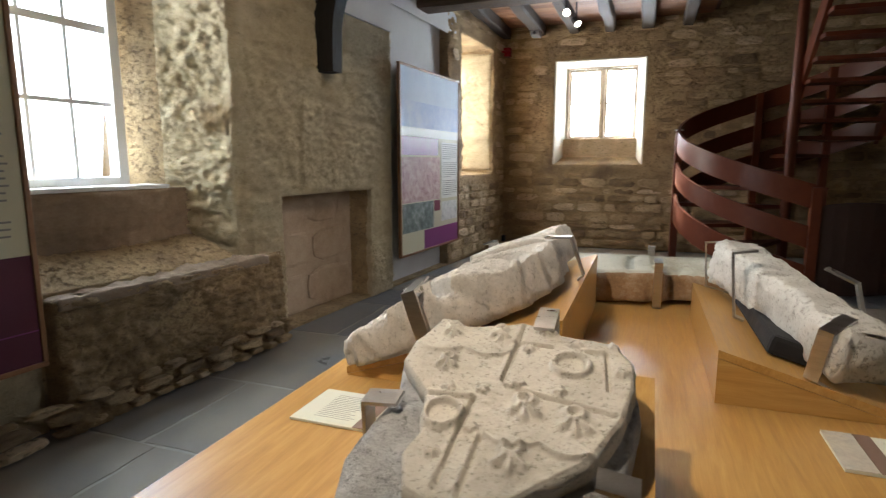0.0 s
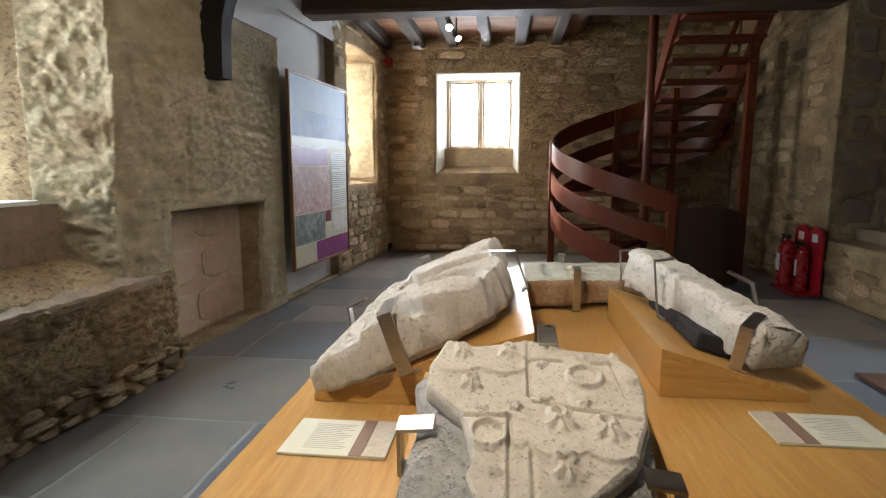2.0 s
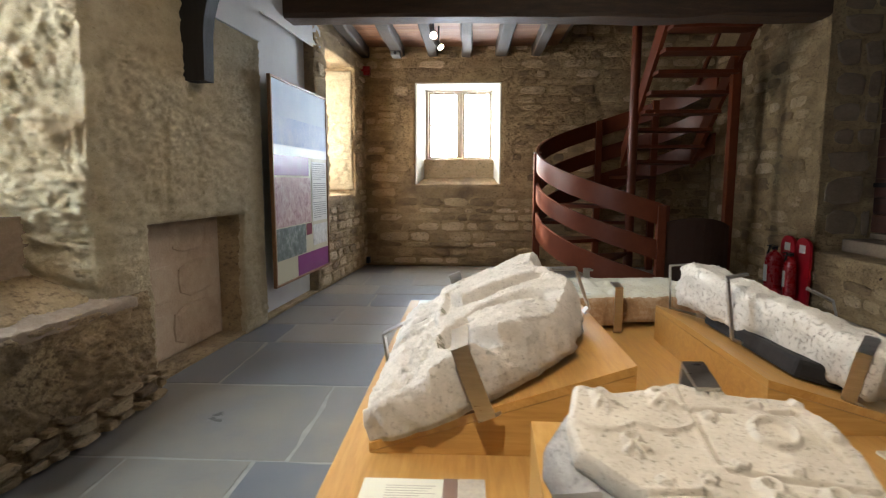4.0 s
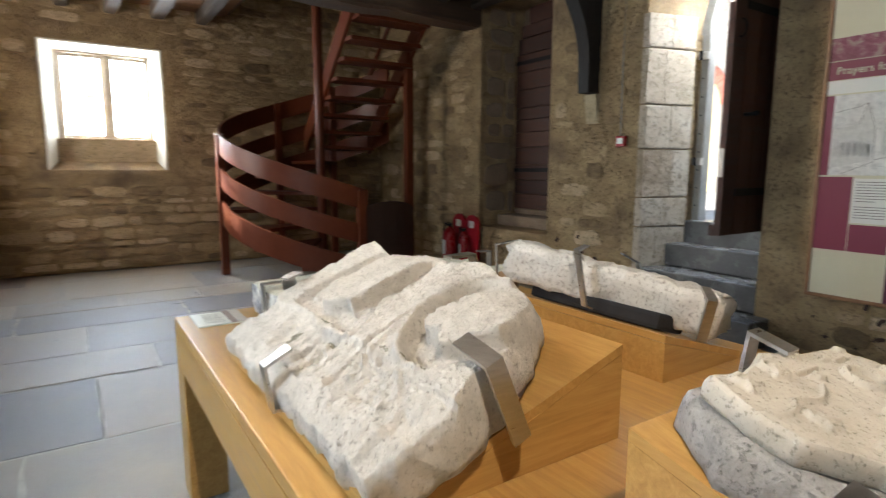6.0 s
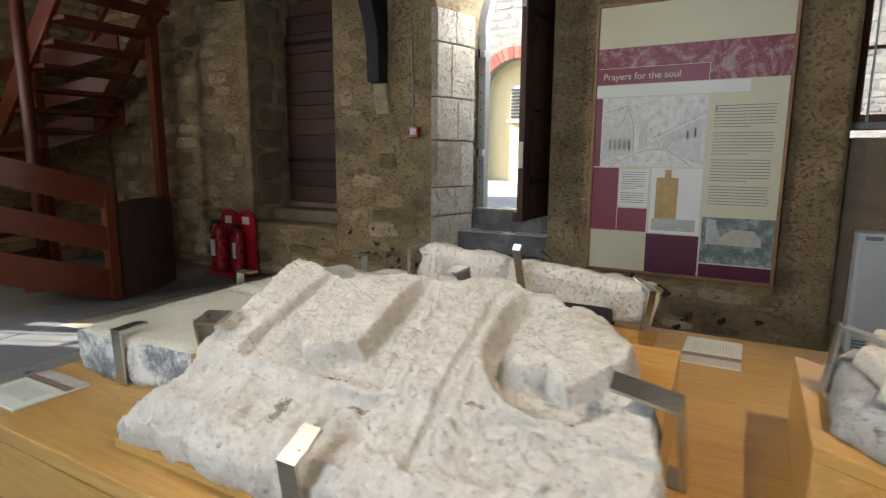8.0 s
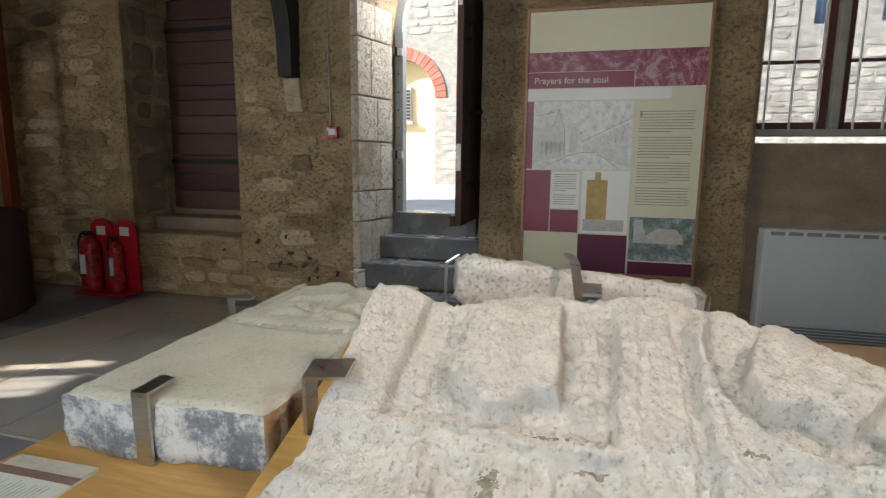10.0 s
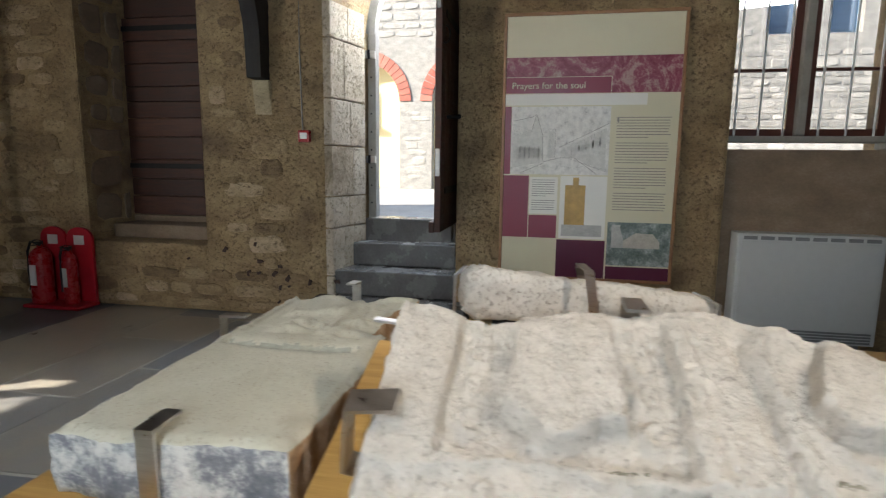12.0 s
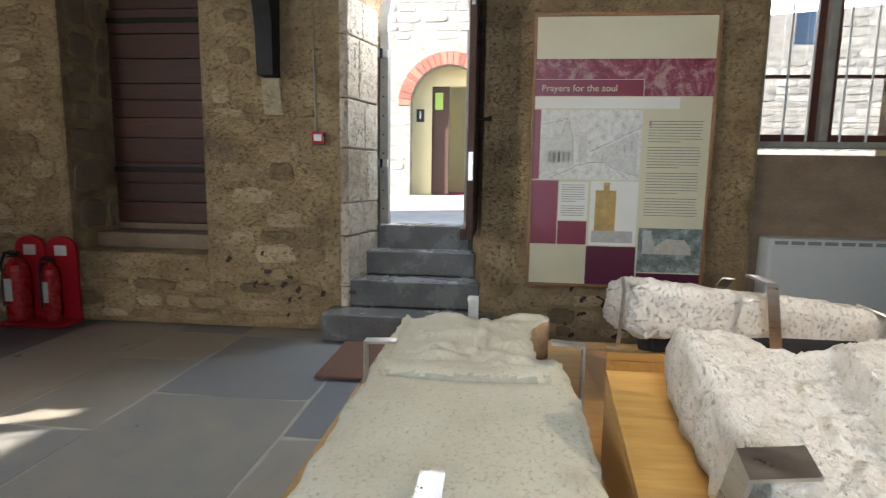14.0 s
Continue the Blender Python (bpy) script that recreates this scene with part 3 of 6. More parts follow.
# reveals of the west window: the face towards the camera, rough and coursed
a, b = WEST @ Vector((1.39, 0, 0)), WEST @ Vector((1.0, 0.7, 0))
d = (b - a).normalized()
nrm = Vector((-d.y, d.x, 0))
REVEAL = Matrix(((d.x, nrm.x, 0, a.x), (d.y, nrm.y, 0, a.y), (0, 0, 1, 0), (0, 0, 0, 1)))
if (REVEAL @ Vector((0, -1, 0)) - a).y > 0:
    REVEAL = Matrix(((d.x, -nrm.x, 0, a.x), (d.y, -nrm.y, 0, a.y), (0, 0, 1, 0), (0, 0, 0, 1)))
rough_sheet("window_reveal", REVEAL, 0.0, 0.42, 0.6, 3.0, 0.012, 0.034, M_PALE, [], 0.004, 6.2, course=0.72)
rough_sheet("window_seat_face", WEST, 0.17, 1.72, 0.0, 0.6, 0.013, 0.04, M_BLOCKJ, [], 0.09, 7.7, course=1.0, shape=lambda u, z: 0.06 * (0.6 - z) - (0.07 * max(0.0, u - 1.4) / 0.32))
rough_sheet("niche_face", WEST @ Matrix.Translation((0, 0.2, 0)), 1.8, 2.94, 0.02, 0.95, 0.02, 0.009, M_PINK, [], 0.0, 1.3, course=0.5)
for a0, a1, z0, z1, gaps in ((2.77, 4.6, 0.0, 2.95, []), (5.64, 6.68, 0.0, 2.95, [(6.08, 6.2, 1.62, 1.85)]), (6.68, 7.82, 0.0, 0.45, []), (7.81, 10.24, 0.0, 2.95, []), (-0.5, 1.5, 0.0, 2.95, [])):
    rough_sheet("wall_face_east", EAST, a0, a1, z0, z1, 0.022, 0.013, M_RUBBLE, gaps, 0.0, 12.3, course=0.9)
rough_sheet("wall_face_north", NORTH, -2.42, 2.46, 0.0, 3.9, 0.025, 0.012, M_RUBBLE, [(-1.68, -0.43, 1.15, 2.61)], 0.0, 15.3, course=0.95)
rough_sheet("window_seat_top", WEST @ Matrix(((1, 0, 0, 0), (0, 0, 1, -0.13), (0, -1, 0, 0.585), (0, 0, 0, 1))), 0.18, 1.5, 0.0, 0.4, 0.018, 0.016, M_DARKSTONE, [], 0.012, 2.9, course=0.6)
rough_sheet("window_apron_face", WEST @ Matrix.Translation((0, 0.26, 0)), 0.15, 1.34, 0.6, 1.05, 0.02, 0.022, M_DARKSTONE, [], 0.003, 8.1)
a, b = WEST @ Vector((6.2, 0, 0)), WEST @ Vector((6.05, 0.7, 0))
d = (b - a).normalized()
R2 = Matrix(((d.x, -d.y, 0, a.x), (d.y, d.x, 0, a.y), (0, 0, 1, 0), (0, 0, 0, 1)))
if (R2 @ Vector((0, -1, 0)) - a).y > 0:
    R2 = Matrix(((d.x, d.y, 0, a.x), (d.y, -d.x, 0, a.y), (0, 0, 1, 0), (0, 0, 0, 1)))
rough_sheet("window_reveal", R2, 0.02, 0.66, 1.1, 2.66, 0.025, 0.014, M_PALE, [], 0.003, 5.1)

# steps up to the door and its threshold
for name, x0, x1, y0, y1, z0, z1 in (("step", 2.2, 2.99, 4.5, 5.72, 0, 0.195), ("step", 2.47, 2.99, 4.615, 5.62, 0.199, 0.395), ("step", 2.72, 2.99, 4.66, 5.585, 0.399, 0.585)):
    tagged(part(name, box(x0, x1, y0, y1, z0, z1, 0.012), M_STEP), kind="structure")
tagged(part("threshold", box(2.9, 3.12, 4.72, 5.47, 0.5, 0.775, 0.012), M_STEP), kind="structure")
# long dressed stones of the door's jamb
z, k = 0.0, 0
while z < 2.4:
    h = random.uniform(0.24, 0.46)
    cut = random.uniform(0.16, 0.3)
    for v0, v1 in ((0.0, cut), (cut + 0.006, 0.47)):
        bm = box(v0, v1, -0.035, 0.03, z + 0.004, z + h - 0.004, 0.01, m=Matrix(((0.97, 0, 0, 2.455), (-0.25, 1, 0, 5.62), (0, 0, 1, 0), (0, 0, 0, 1))))
        tagged(part("jamb_stone", bm, M_JAMB, bpy.data.objects["wall_east"]))
    z += h


# ---- the display table and its stones ----
TOP = 0.662
table = thing("display_table", "long light oak display table with a boxed top", "table", (-0.45, 3.6, 0))
I = Matrix.Translation((0.45, -3.6, 0))


def tpart(name, b, mat=M_OAK, parent=None, label=""):
    for v in b.verts:
        v.co = I @ v.co
    return part(name, b, mat, parent or table, label)


X0, X1, Y0, Y1 = -1.168, 0.265, 2.33, 4.832
tpart("tabletop", box(X0, X1, Y0, Y1, TOP - 0.035, TOP, 0.004))
tpart("apron", box(X0, X0 + 0.03, Y0, Y1, TOP - 0.175, TOP - 0.037), M_OAK)
tpart("apron", box(X1 - 0.03, X1, Y0, Y1, TOP - 0.175, TOP - 0.037), M_OAK)
tpart("apron", box(X0 + 0.032, X1 - 0.032, Y1 - 0.03, Y1, TOP - 0.175, TOP - 0.037), M_OAKX)
tpart("apron", box(X0 + 0.032, X1 - 0.032, Y0, Y0 + 0.03, TOP - 0.175, TOP - 0.037), M_OAKX)
for x in (X0, X1 - 0.13):
    for y in (Y0, Y1 - 0.13):
        tpart("leg", box(x, x + 0.13, y, y + 0.13, 0, TOP - 0.177, 0.003))
# box added to fill the open inside of the table with a dark colour
tpart("dark_fill", box(X0 + 0.35, X1 - 0.35, Y0 + 0.3, Y1 - 0.3, 0, TOP - 0.04), M_DARKIN, label="dark box added inside the open table frame")


def wedge(label, x0, x1, y0, y1, heights):
    """A sloping oak stand; heights over the table at (x0,y0), (x1,y0), (x1,y1), (x0,y1)."""
    st = thing("display_wedge", label, "stand", ((x0 + x1) / 2, (y0 + y1) / 2, TOP), "oak wedges on the table")
    cx, cy = (x0 + x1) / 2, (y0 + y1) / 2
    c = [(x0 - cx, y0 - cy), (x1 - cx, y0 - cy), (x1 - cx, y1 - cy), (x0 - cx, y1 - cy)]
    bm = bmesh.new()
    lo = [bm.verts.new((x, y, 0.001)) for x, y in c]
    hi = [bm.verts.new((x, y, h - 0.02)) for (x, y), h in zip(c, heights)]
    bm.faces.new(lo)
    bm.faces.new(hi)
    for i in range(4):
        bm.faces.new((lo[i], lo[(i + 1) % 4], hi[(i + 1) % 4], hi[i]))
    part("body", bm, M_OAKX, st)
    bm = bmesh.new()
    lo = [bm.verts.new((x, y, h - 0.019)) for (x, y), h in zip(c, heights)]
    hi = [bm.verts.new((x, y, h)) for (x, y), h in zip(c, heights)]
    bm.faces.new(lo)
    bm.faces.new(hi)
    for i in range(4):
        bm.faces.new((lo[i], lo[(i + 1) % 4], hi[(i + 1) % 4], hi[i]))
    part("top_board", bm, M_OAK, st)
    return st


wedge("light oak wedge stand under a carved stone panel", -1.1, -0.558, 3.335, 4.283, (0.022, 0.197, 0.197, 0.022))
wedge("light oak wedge stand under a broken stone shaft", -0.23, 0.13, 3.465, 4.217, (0.126, 0.022, 0.022, 0.126))
wedge("light oak wedge stand under a carved stone shield", -0.79, -0.37, 2.53, 3.136, (0.022, 0.022, 0.165, 0.165))


def smooth(a, b, x):
    t = min(1.0, max(0.0, (x - a) / (b - a)))
    return t * t * (3 - 2 * t)


def inside(u, v, u0, u1, v0, v1, soft=0.008):
    return smooth(u0 - soft, u0 + soft, u) * (1 - smooth(u1 - soft, u1 + soft, u)) * smooth(v0 - soft, v0 + soft, v) * (1 - smooth(v1 - soft, v1 + soft, v))


def line(x, y, a, b, w):
    ex, ey = b[0] - a[0], b[1] - a[1]
    t = min(1, max(0, ((x - a[0]) * ex + (y - a[1]) * ey) / (ex * ex + ey * ey)))
    return math.exp(-(math.hypot(x - a[0] - ex * t, y - a[1] - ey * t) / w) ** 2)


def poly_dist(p, pts):
    """Signed distance to a polygon, negative inside."""
    d, c, n = 1e9, False, len(pts)
    for i in range(n):
        a, b = pts[i], pts[(i + 1) % n]
        ex, ey, wx, wy = b[0] - a[0], b[1] - a[1], p[0] - a[0], p[1] - a[1]
        t = min(1, max(0, (wx * ex + wy * ey) / (ex * ex + ey * ey)))
        d = min(d, math.hypot(wx - ex * t, wy - ey * t))
        if (a[1] > p[1]) != (b[1] > p[1]) and p[0] < (b[0] - a[0]) * (p[1] - a[1]) / (b[1] - a[1]) + a[0]:
            c = not c
    return -d if c else d


def carved(name, m, nu, nv, place, relief, thick, mats, label, category, rim=0.012, wob=0.006, side_mats=None, grit=1.0, growth=None):
    """A carved block: a fine relief face over rough broken sides. place(s, t) gives x, y on the face; relief(x, y) the height; m lays it."""
    bm, g = bmesh.new(), {}
    for i in range(nu + 1):
        for j in range(nv + 1):
            s, t = i / nu, j / nv
            x, y = place(s, t)
            e = min(i, nu - i, j, nv - j)
            drop = rim * (1 - smooth(0, 3, e))
            q = Vector((x, y, 0.3))
            w = noise.noise_vector(q * 26) * wob * (1 - smooth(0, 7, e)) * 0.8
            h = relief(x, y) - drop * (0.6 + 0.8 * abs(noise.noise(q * 30))) + grit * (0.0036 * noise.fractal(q * 48, 0.3, 2, 4) + 0.008 * min(0, noise.noise(q * 70) + 0.28))
            g[i, j] = bm.verts.new((x + w.x, y + w.y, h))
    for i in range(nu):
        for j in range(nv):
            f4 = bm.faces.new((g[i, j], g[i + 1, j], g[i + 1, j + 1], g[i, j + 1]))
            if growth:
                f4.material_index = growth(g[i, j].co.x, g[i, j].co.y)
    ring = [g[i, 0] for i in range(nu)] + [g[nu, j] for j in range(nv)] + [g[i, nv] for i in range(nu, 0, -1)] + [g[0, j] for j in range(nv, 0, -1)]
    cx, cy = sum(v.co.x for v in ring) / len(ring), sum(v.co.y for v in ring) / len(ring)
    prev, levels = ring, 5
    for k in range(1, levels + 1):
        f = k / levels
        row = []
        for v in ring:
            q = Vector((v.co.x * 1, v.co.y * 1, f * thick))
            out = Vector((v.co.x - cx, v.co.y - cy, 0)).normalized()
            bulge = 0.004 * math.sin(f * math.pi) + wob * 0.9 * noise.noise(q * 32) + 0.004 * noise.noise(q * 7)
            row.append(bm.verts.new((v.co.x + out.x * bulge, v.co.y + out.y * bulge, v.co.z * (1 - f) - thick * f)))
        for a in range(len(ring)):
            b = (a + 1) % len(ring)
            f4 = bm.faces.new((prev[a], prev[b], row[b], row[a]))
            if side_mats:
                f4.material_index = side_mats(a, len(ring), nu, nv)
        prev = row
    bm.faces.new(prev)
    bmesh.ops.recalc_face_normals(bm, faces=bm.faces)
    me = bpy.data.meshes.new(name)
    bm.to_mesh(me)
    bm.free()
    for q in mats:
        me.materials.append(q)
    for f in me.polygons:
        f.use_smooth = True
    ob = new(name, me)
    ob.matrix_basis = m
    return tagged(ob, label, category)


# the large carved panel, on the slope that rises to the east: x up the slope, y north
SL = math.degrees(math.atan2(0.2, 0.505))
BLOCK = [(0.52, 3.832), (0.52, 3.99), (0.31, 3.988), (0.235, 4.0), (0.21, 3.968), (0.172, 3.925), (0.19, 3.89), (0.214, 3.862), (0.21, 3.822)]
BOSS = [(0.52, 3.44), (0.52, 3.49), (0.415, 3.518), (0.39, 3.537), (0.3, 3.565), (0.25, 3.555), (0.238, 3.53), (0.25, 3.494), (0.238, 3.486), (0.215, 3.452), (0.245, 3.42), (0.3, 3.38), (0.42, 3.38)]


def along(points, x):
    """A value that runs straight from point to point."""
    for (a, va), (b, vb) in zip(points, points[1:]):
        if x <= b:
            return va + (vb - va) * max(0.0, (x - a) / (b - a))
    return points[-1][1]


SOUTH_EDGE = ((-0.03, 3.345), (0.057, 3.318), (0.144, 3.31), (0.219, 3.325), (0.3, 3.362), (0.36, 3.388), (0.43, 3.44), (0.5, 3.5))
NORTH_EDGE = ((-0.03, 4.238), (0.09, 4.182), (0.3, 4.19), (0.5, 4.203))
EAST_EDGE = ((3.36, 0.43), (3.45, 0.475), (3.54, 0.506), (3.76, 0.492), (3.86, 0.482), (4.02, 0.452), (4.1, 0.46), (4.2, 0.485))
SWELL = ((-0.03, -0.004), (0.05, 0.028), (0.13, 0.045), (0.2, 0.054), (0.32, 0.056), (0.42, 0.05), (0.52, 0.038))


def panel_place(s, t):
    u = -0.028 + (along(EAST_EDGE, 3.36 + 0.84 * t) + 0.028) * s
    south, north = along(SOUTH_EDGE, u), along(NORTH_EDGE, u)
    y = south + (north - south) * t
    chip = noise.noise(Vector((u * 17, y * 17, 2.0))) * 0.006
    return u + chip * (s > 0.9 or s < 0.1), y + chip * (t > 0.95 or t < 0.05)


def panel_relief(u, y):
    q = Vector((u, y, 0.0))
    w = noise.noise_vector(q * 42) * 0.0032 + noise.noise_vector(q * 11) * 0.004
    wu, wy = u + w.x, y + w.y
    h = along(SWELL, u) - 0.035 * smooth(0.3, 0.46, u) * (1 - smooth(3.38, 3.52, y))
    h += 0.012 * smooth(0.3, 0.46, u) * smooth(4.08, 4.14, y) + 0.008 * smooth(0.28, 0.4, u) * inside(u, y, 0.2, 0.6, 3.66, 3.74, 0.02)
    plain_h, fade = h, smooth(0.4, 0.475, u)
    # the sunk bay with its broken block, and leaves along its two sides
    h -= 0.03 * inside(wu, wy, 0.155, 0.465, 3.745, 4.083, 0.007)
    h += 0.05 * (1 - smooth(-0.006, 0.003, poly_dist((wu, wy), BLOCK))) * (1 - smooth(0.44, 0.5, u))
    for k in range(4):
        for cy in (3.785, 4.04):
            r = math.hypot((u - 0.22 - 0.07 * k) * 0.8, y - cy)
            h += 0.013 * math.exp(-((r - 0.017) / 0.007) ** 2) * (wy > cy - 0.012) + 0.007 * math.exp(-(r / 0.009) ** 2)
    # mouldings between the bay and the niche
    g = 3.642 + 0.035 * (u - 0.3)
    h -= 0.015 * inside(wu, wy, 0.04, 0.47, g - 0.011, g + 0.011, 0.005) - 0.009 * inside(wu, wy, 0.1, 0.46, g - 0.036, g - 0.016, 0.006)
    h -= 0.006 * inside(wu, wy, 0.06, 0.46, 3.703, 3.713, 0.004)
    # the round niche and its broken head
    r = math.hypot((wu - 0.335) / 0.178, (wy - 3.475) / 0.143)
    low = 1 - smooth(0.45, 0.49, u)
    h -= 0.034 * (1 - smooth(0.9, 0.99, r)) * low
    h += 0.012 * math.exp(-((r - 1.02) / 0.05) ** 2) * low * (y > 3.44) - 0.006 * math.exp(-((r - 0.86) / 0.03) ** 2) * low
    h += 0.05 * (1 - smooth(-0.005, 0.004, poly_dist((wu, wy), BOSS))) * (1 - 0.35 * smooth(0.36, 0.46, u))
    h = plain_h + (h - plain_h) * 0.86 * (1 - 0.88 * fade)
    # ledge under the bay, sunk panels and flowers below it
    ledge = 0.138 + 0.012 * math.sin(y * 21)
    h -= 0.013 * (1 - smooth(ledge - 0.008, ledge + 0.004, wu)) * smooth(0.03, 0.07, u)
    h -= 0.015 * inside(wu, wy, 0.02, 0.132, 3.737, 3.824, 0.005) + 0.012 * inside(wu, wy, 0.03, 0.108, 3.93, 3.978, 0.006) + 0.013 * inside(wu, wy, 0.06, 0.15, 3.5, 3.565, 0.008)
    h += 0.008 * inside(wu, wy, 0.0, 0.12, 4.0, 4.02, 0.006) + 0.008 * inside(wu, wy, 0.0, 0.12, 3.85, 3.87, 0.006) - 0.012 * inside(wu, wy, -0.02, 0.1, 3.36, 3.4, 0.01)
    for cu, cy, rr in ((0.093, 3.473, 0.034), (0.1, 3.605, 0.022), (0.09, 3.78, 0.02)):
        r, a = math.hypot(u - cu, y - cy), math.atan2(y - cy, u - cu)
        h += 0.013 * math.exp(-((r - rr * (1 + 0.12 * math.cos(5 * a))) / 0.007) ** 2) * (0.65 + 0.35 * math.cos(3 * a + 1)) + 0.01 * math.exp(-(r / (rr * 0.36)) ** 2)
    h -= 0.012 * math.exp(-(((u - 0.222) / 0.006) ** 2 + ((y - 3.905) / 0.006) ** 2)) + 0.01 * math.exp(-(((u - 0.345) / 0.005) ** 2 + ((y - 3.945) / 0.006) ** 2))
    h += 0.002 * noise.fractal(q * 13, 0.8, 2, 4)
    h -= 0.006 * max(0.0, noise.noise(q * 24 + Vector((3, 1, 0))) - 0.28) / 0.4
    return h


def lichen(u, y):
    """Dark growth in a few hollows of the panel."""
    n = 1.1 * noise.fractal(Vector((u * 90, y * 90, 3)), 0.5, 2, 4)
    return int(any(((u - a) / p) ** 2 + ((y - b) / q) ** 2 + n < 0.8 for a, b, p, q in ((0.15, 3.84, 0.007, 0.034), (0.076, 3.907, 0.026, 0.014), (0.162, 3.578, 0.006, 0.016), (0.12, 3.775, 0.005, 0.024), (0.165, 3.47, 0.005, 0.04))))


slope = Matrix.Translation((-1.095, 0, 0.752)) @ pose(0, 0, 0, 0, -SL, 0)
carved("relief_stone", slope, 215, 330, panel_place, panel_relief, 0.068, [M_CARVED, M_LICHEN], "large pale limestone relief with worn carving on an oak wedge", "carved stone", 0.018, 0.012, None, 0.85, lichen)

# the grave slab along the north edge
def slab_place(s, t):
    x = -0.9 + 0.93 * s
    south = 4.33 - 0.01 * math.sin(6 * s) + (0.05 * smooth(0.6, 0.63, s) * (1 - smooth(0.9, 0.96, s)))
    north = 4.752 - 0.012 * s
    return x + 0.012 * math.sin(t * 5 + 1) + 0.02 * math.sin(t * 11) * s, south + (north - south) * t


def slab_relief(x, y):
    h = 0.0
    h -= 0.012 * inside(x, y, -0.36, 0.02, 4.36, 4.73, 0.012)
    h -= 0.013 * math.exp(-(((x + 0.45 - 0.5 * (y - 4.54) ** 2) / 0.02) ** 2)) * (4.37 < y < 4.72)
    h -= 0.006 * line(x, y, (-0.3, 4.74), (-0.26, 4.36), 0.003) + 0.004 * line(x, y, (-0.02, 4.47), (-0.36, 4.45), 0.004)
    for cx, cy, w, hh in ((-0.3, 4.62, 0.045, 0.014), (-0.24, 4.6, 0.03, 0.012), (-0.32, 4.46, 0.05, 0.016), (-0.22, 4.44, 0.035, 0.016), (-0.12, 4.56, 0.06, 0.012), (-0.16, 4.66, 0.03, 0.01), (-0.06, 4.46, 0.04, 0.01), (-0.27, 4.54, 0.02, 0.012)):
        a = math.atan2(y - cy, x - cx)
        h += hh * math.exp(-((math.hypot(x - cx, (y - cy) * 0.8) / (w * (0.75 + 0.3 * math.sin(3 * a + cx * 40)))) ** 4))
    h += 0.008 * inside(x, y, -0.33, 0.0, 4.5, 4.53, 0.006)
    return h


def slab_shade(x, y):
    """Shade of the carved groove, put on as grey faces."""
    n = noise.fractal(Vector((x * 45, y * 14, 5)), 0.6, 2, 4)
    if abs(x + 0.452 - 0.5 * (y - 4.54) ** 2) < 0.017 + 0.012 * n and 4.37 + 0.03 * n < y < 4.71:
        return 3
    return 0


def slab_sides(a, k, nu, nv):
    return 2 if a < nu else (0 if a < nu + nv else (0 if a < 2 * nu + nv else 1))


carved("grave_slab", Matrix.Translation((0, 0, 0.806)) @ pose(0, 0, 0, 0, -1.6, 0), 120, 70, slab_place, slab_relief, 0.118, [M_SLAB, M_STAIN, M_BREAK, M_SLABSHADE], "flat cream stone grave slab with shallow worn carving", "carved stone", 0.01, 0.009, slab_sides, 0.25, slab_shade)

# the shield on its rough block, on the slope that falls to the south
SHIELD = [(-0.735, 0.14), (-0.685, 0.121), (-0.617, 0.136), (-0.585, 0.148), (-0.54, 0.125), (-0.435, 0.108), (-0.405, 0.06), (-0.404, 0.0), (-0.418, -0.075), (-0.45, -0.15), (-0.53, -0.232), (-0.61, -0.262), (-0.655, -0.245), (-0.678, -0.19), (-0.668, -0.15), (-0.692, -0.066), (-0.755, 0.0), (-0.757, 0.06)]
SC = (-0.58, -0.05)


def radial(pts, th):
    """The distance from the centre to the outline in a direction."""
    dx, dy, best = math.cos(th), math.sin(th), 0.1
    for (ax, ay), (bx_, by_) in zip(pts, pts[1:] + pts[:1]):
        ax, ay, ex, ey = ax - SC[0], ay - SC[1], bx_ - ax, by_ - ay
        den = dx * ey - dy * ex
        if abs(den) > 1e-9:
            r, q = (ax * ey - ay * ex) / den, (ax * dy - ay * dx) / den
            if r > 0 and -1e-6 <= q <= 1 + 1e-6:
                best = max(best, r) if best != 0.1 else r
    return best


FLOWERS = [(-0.702, 0.098), (-0.62, 0.104), (-0.682, 0.008), (-0.544, -0.074), (-0.474, -0.088), (-0.542, -0.17), (-0.545, 0.128)]
STARS = [(-0.662, -0.05), (-0.61, -0.046), (-0.605, -0.129), (-0.563, -0.022), (-0.494, 0.096), (-0.433, 0.1), (-0.422, 0.032), (-0.503, -0.029), (-0.64, -0.18), (-0.565, 0.07)]


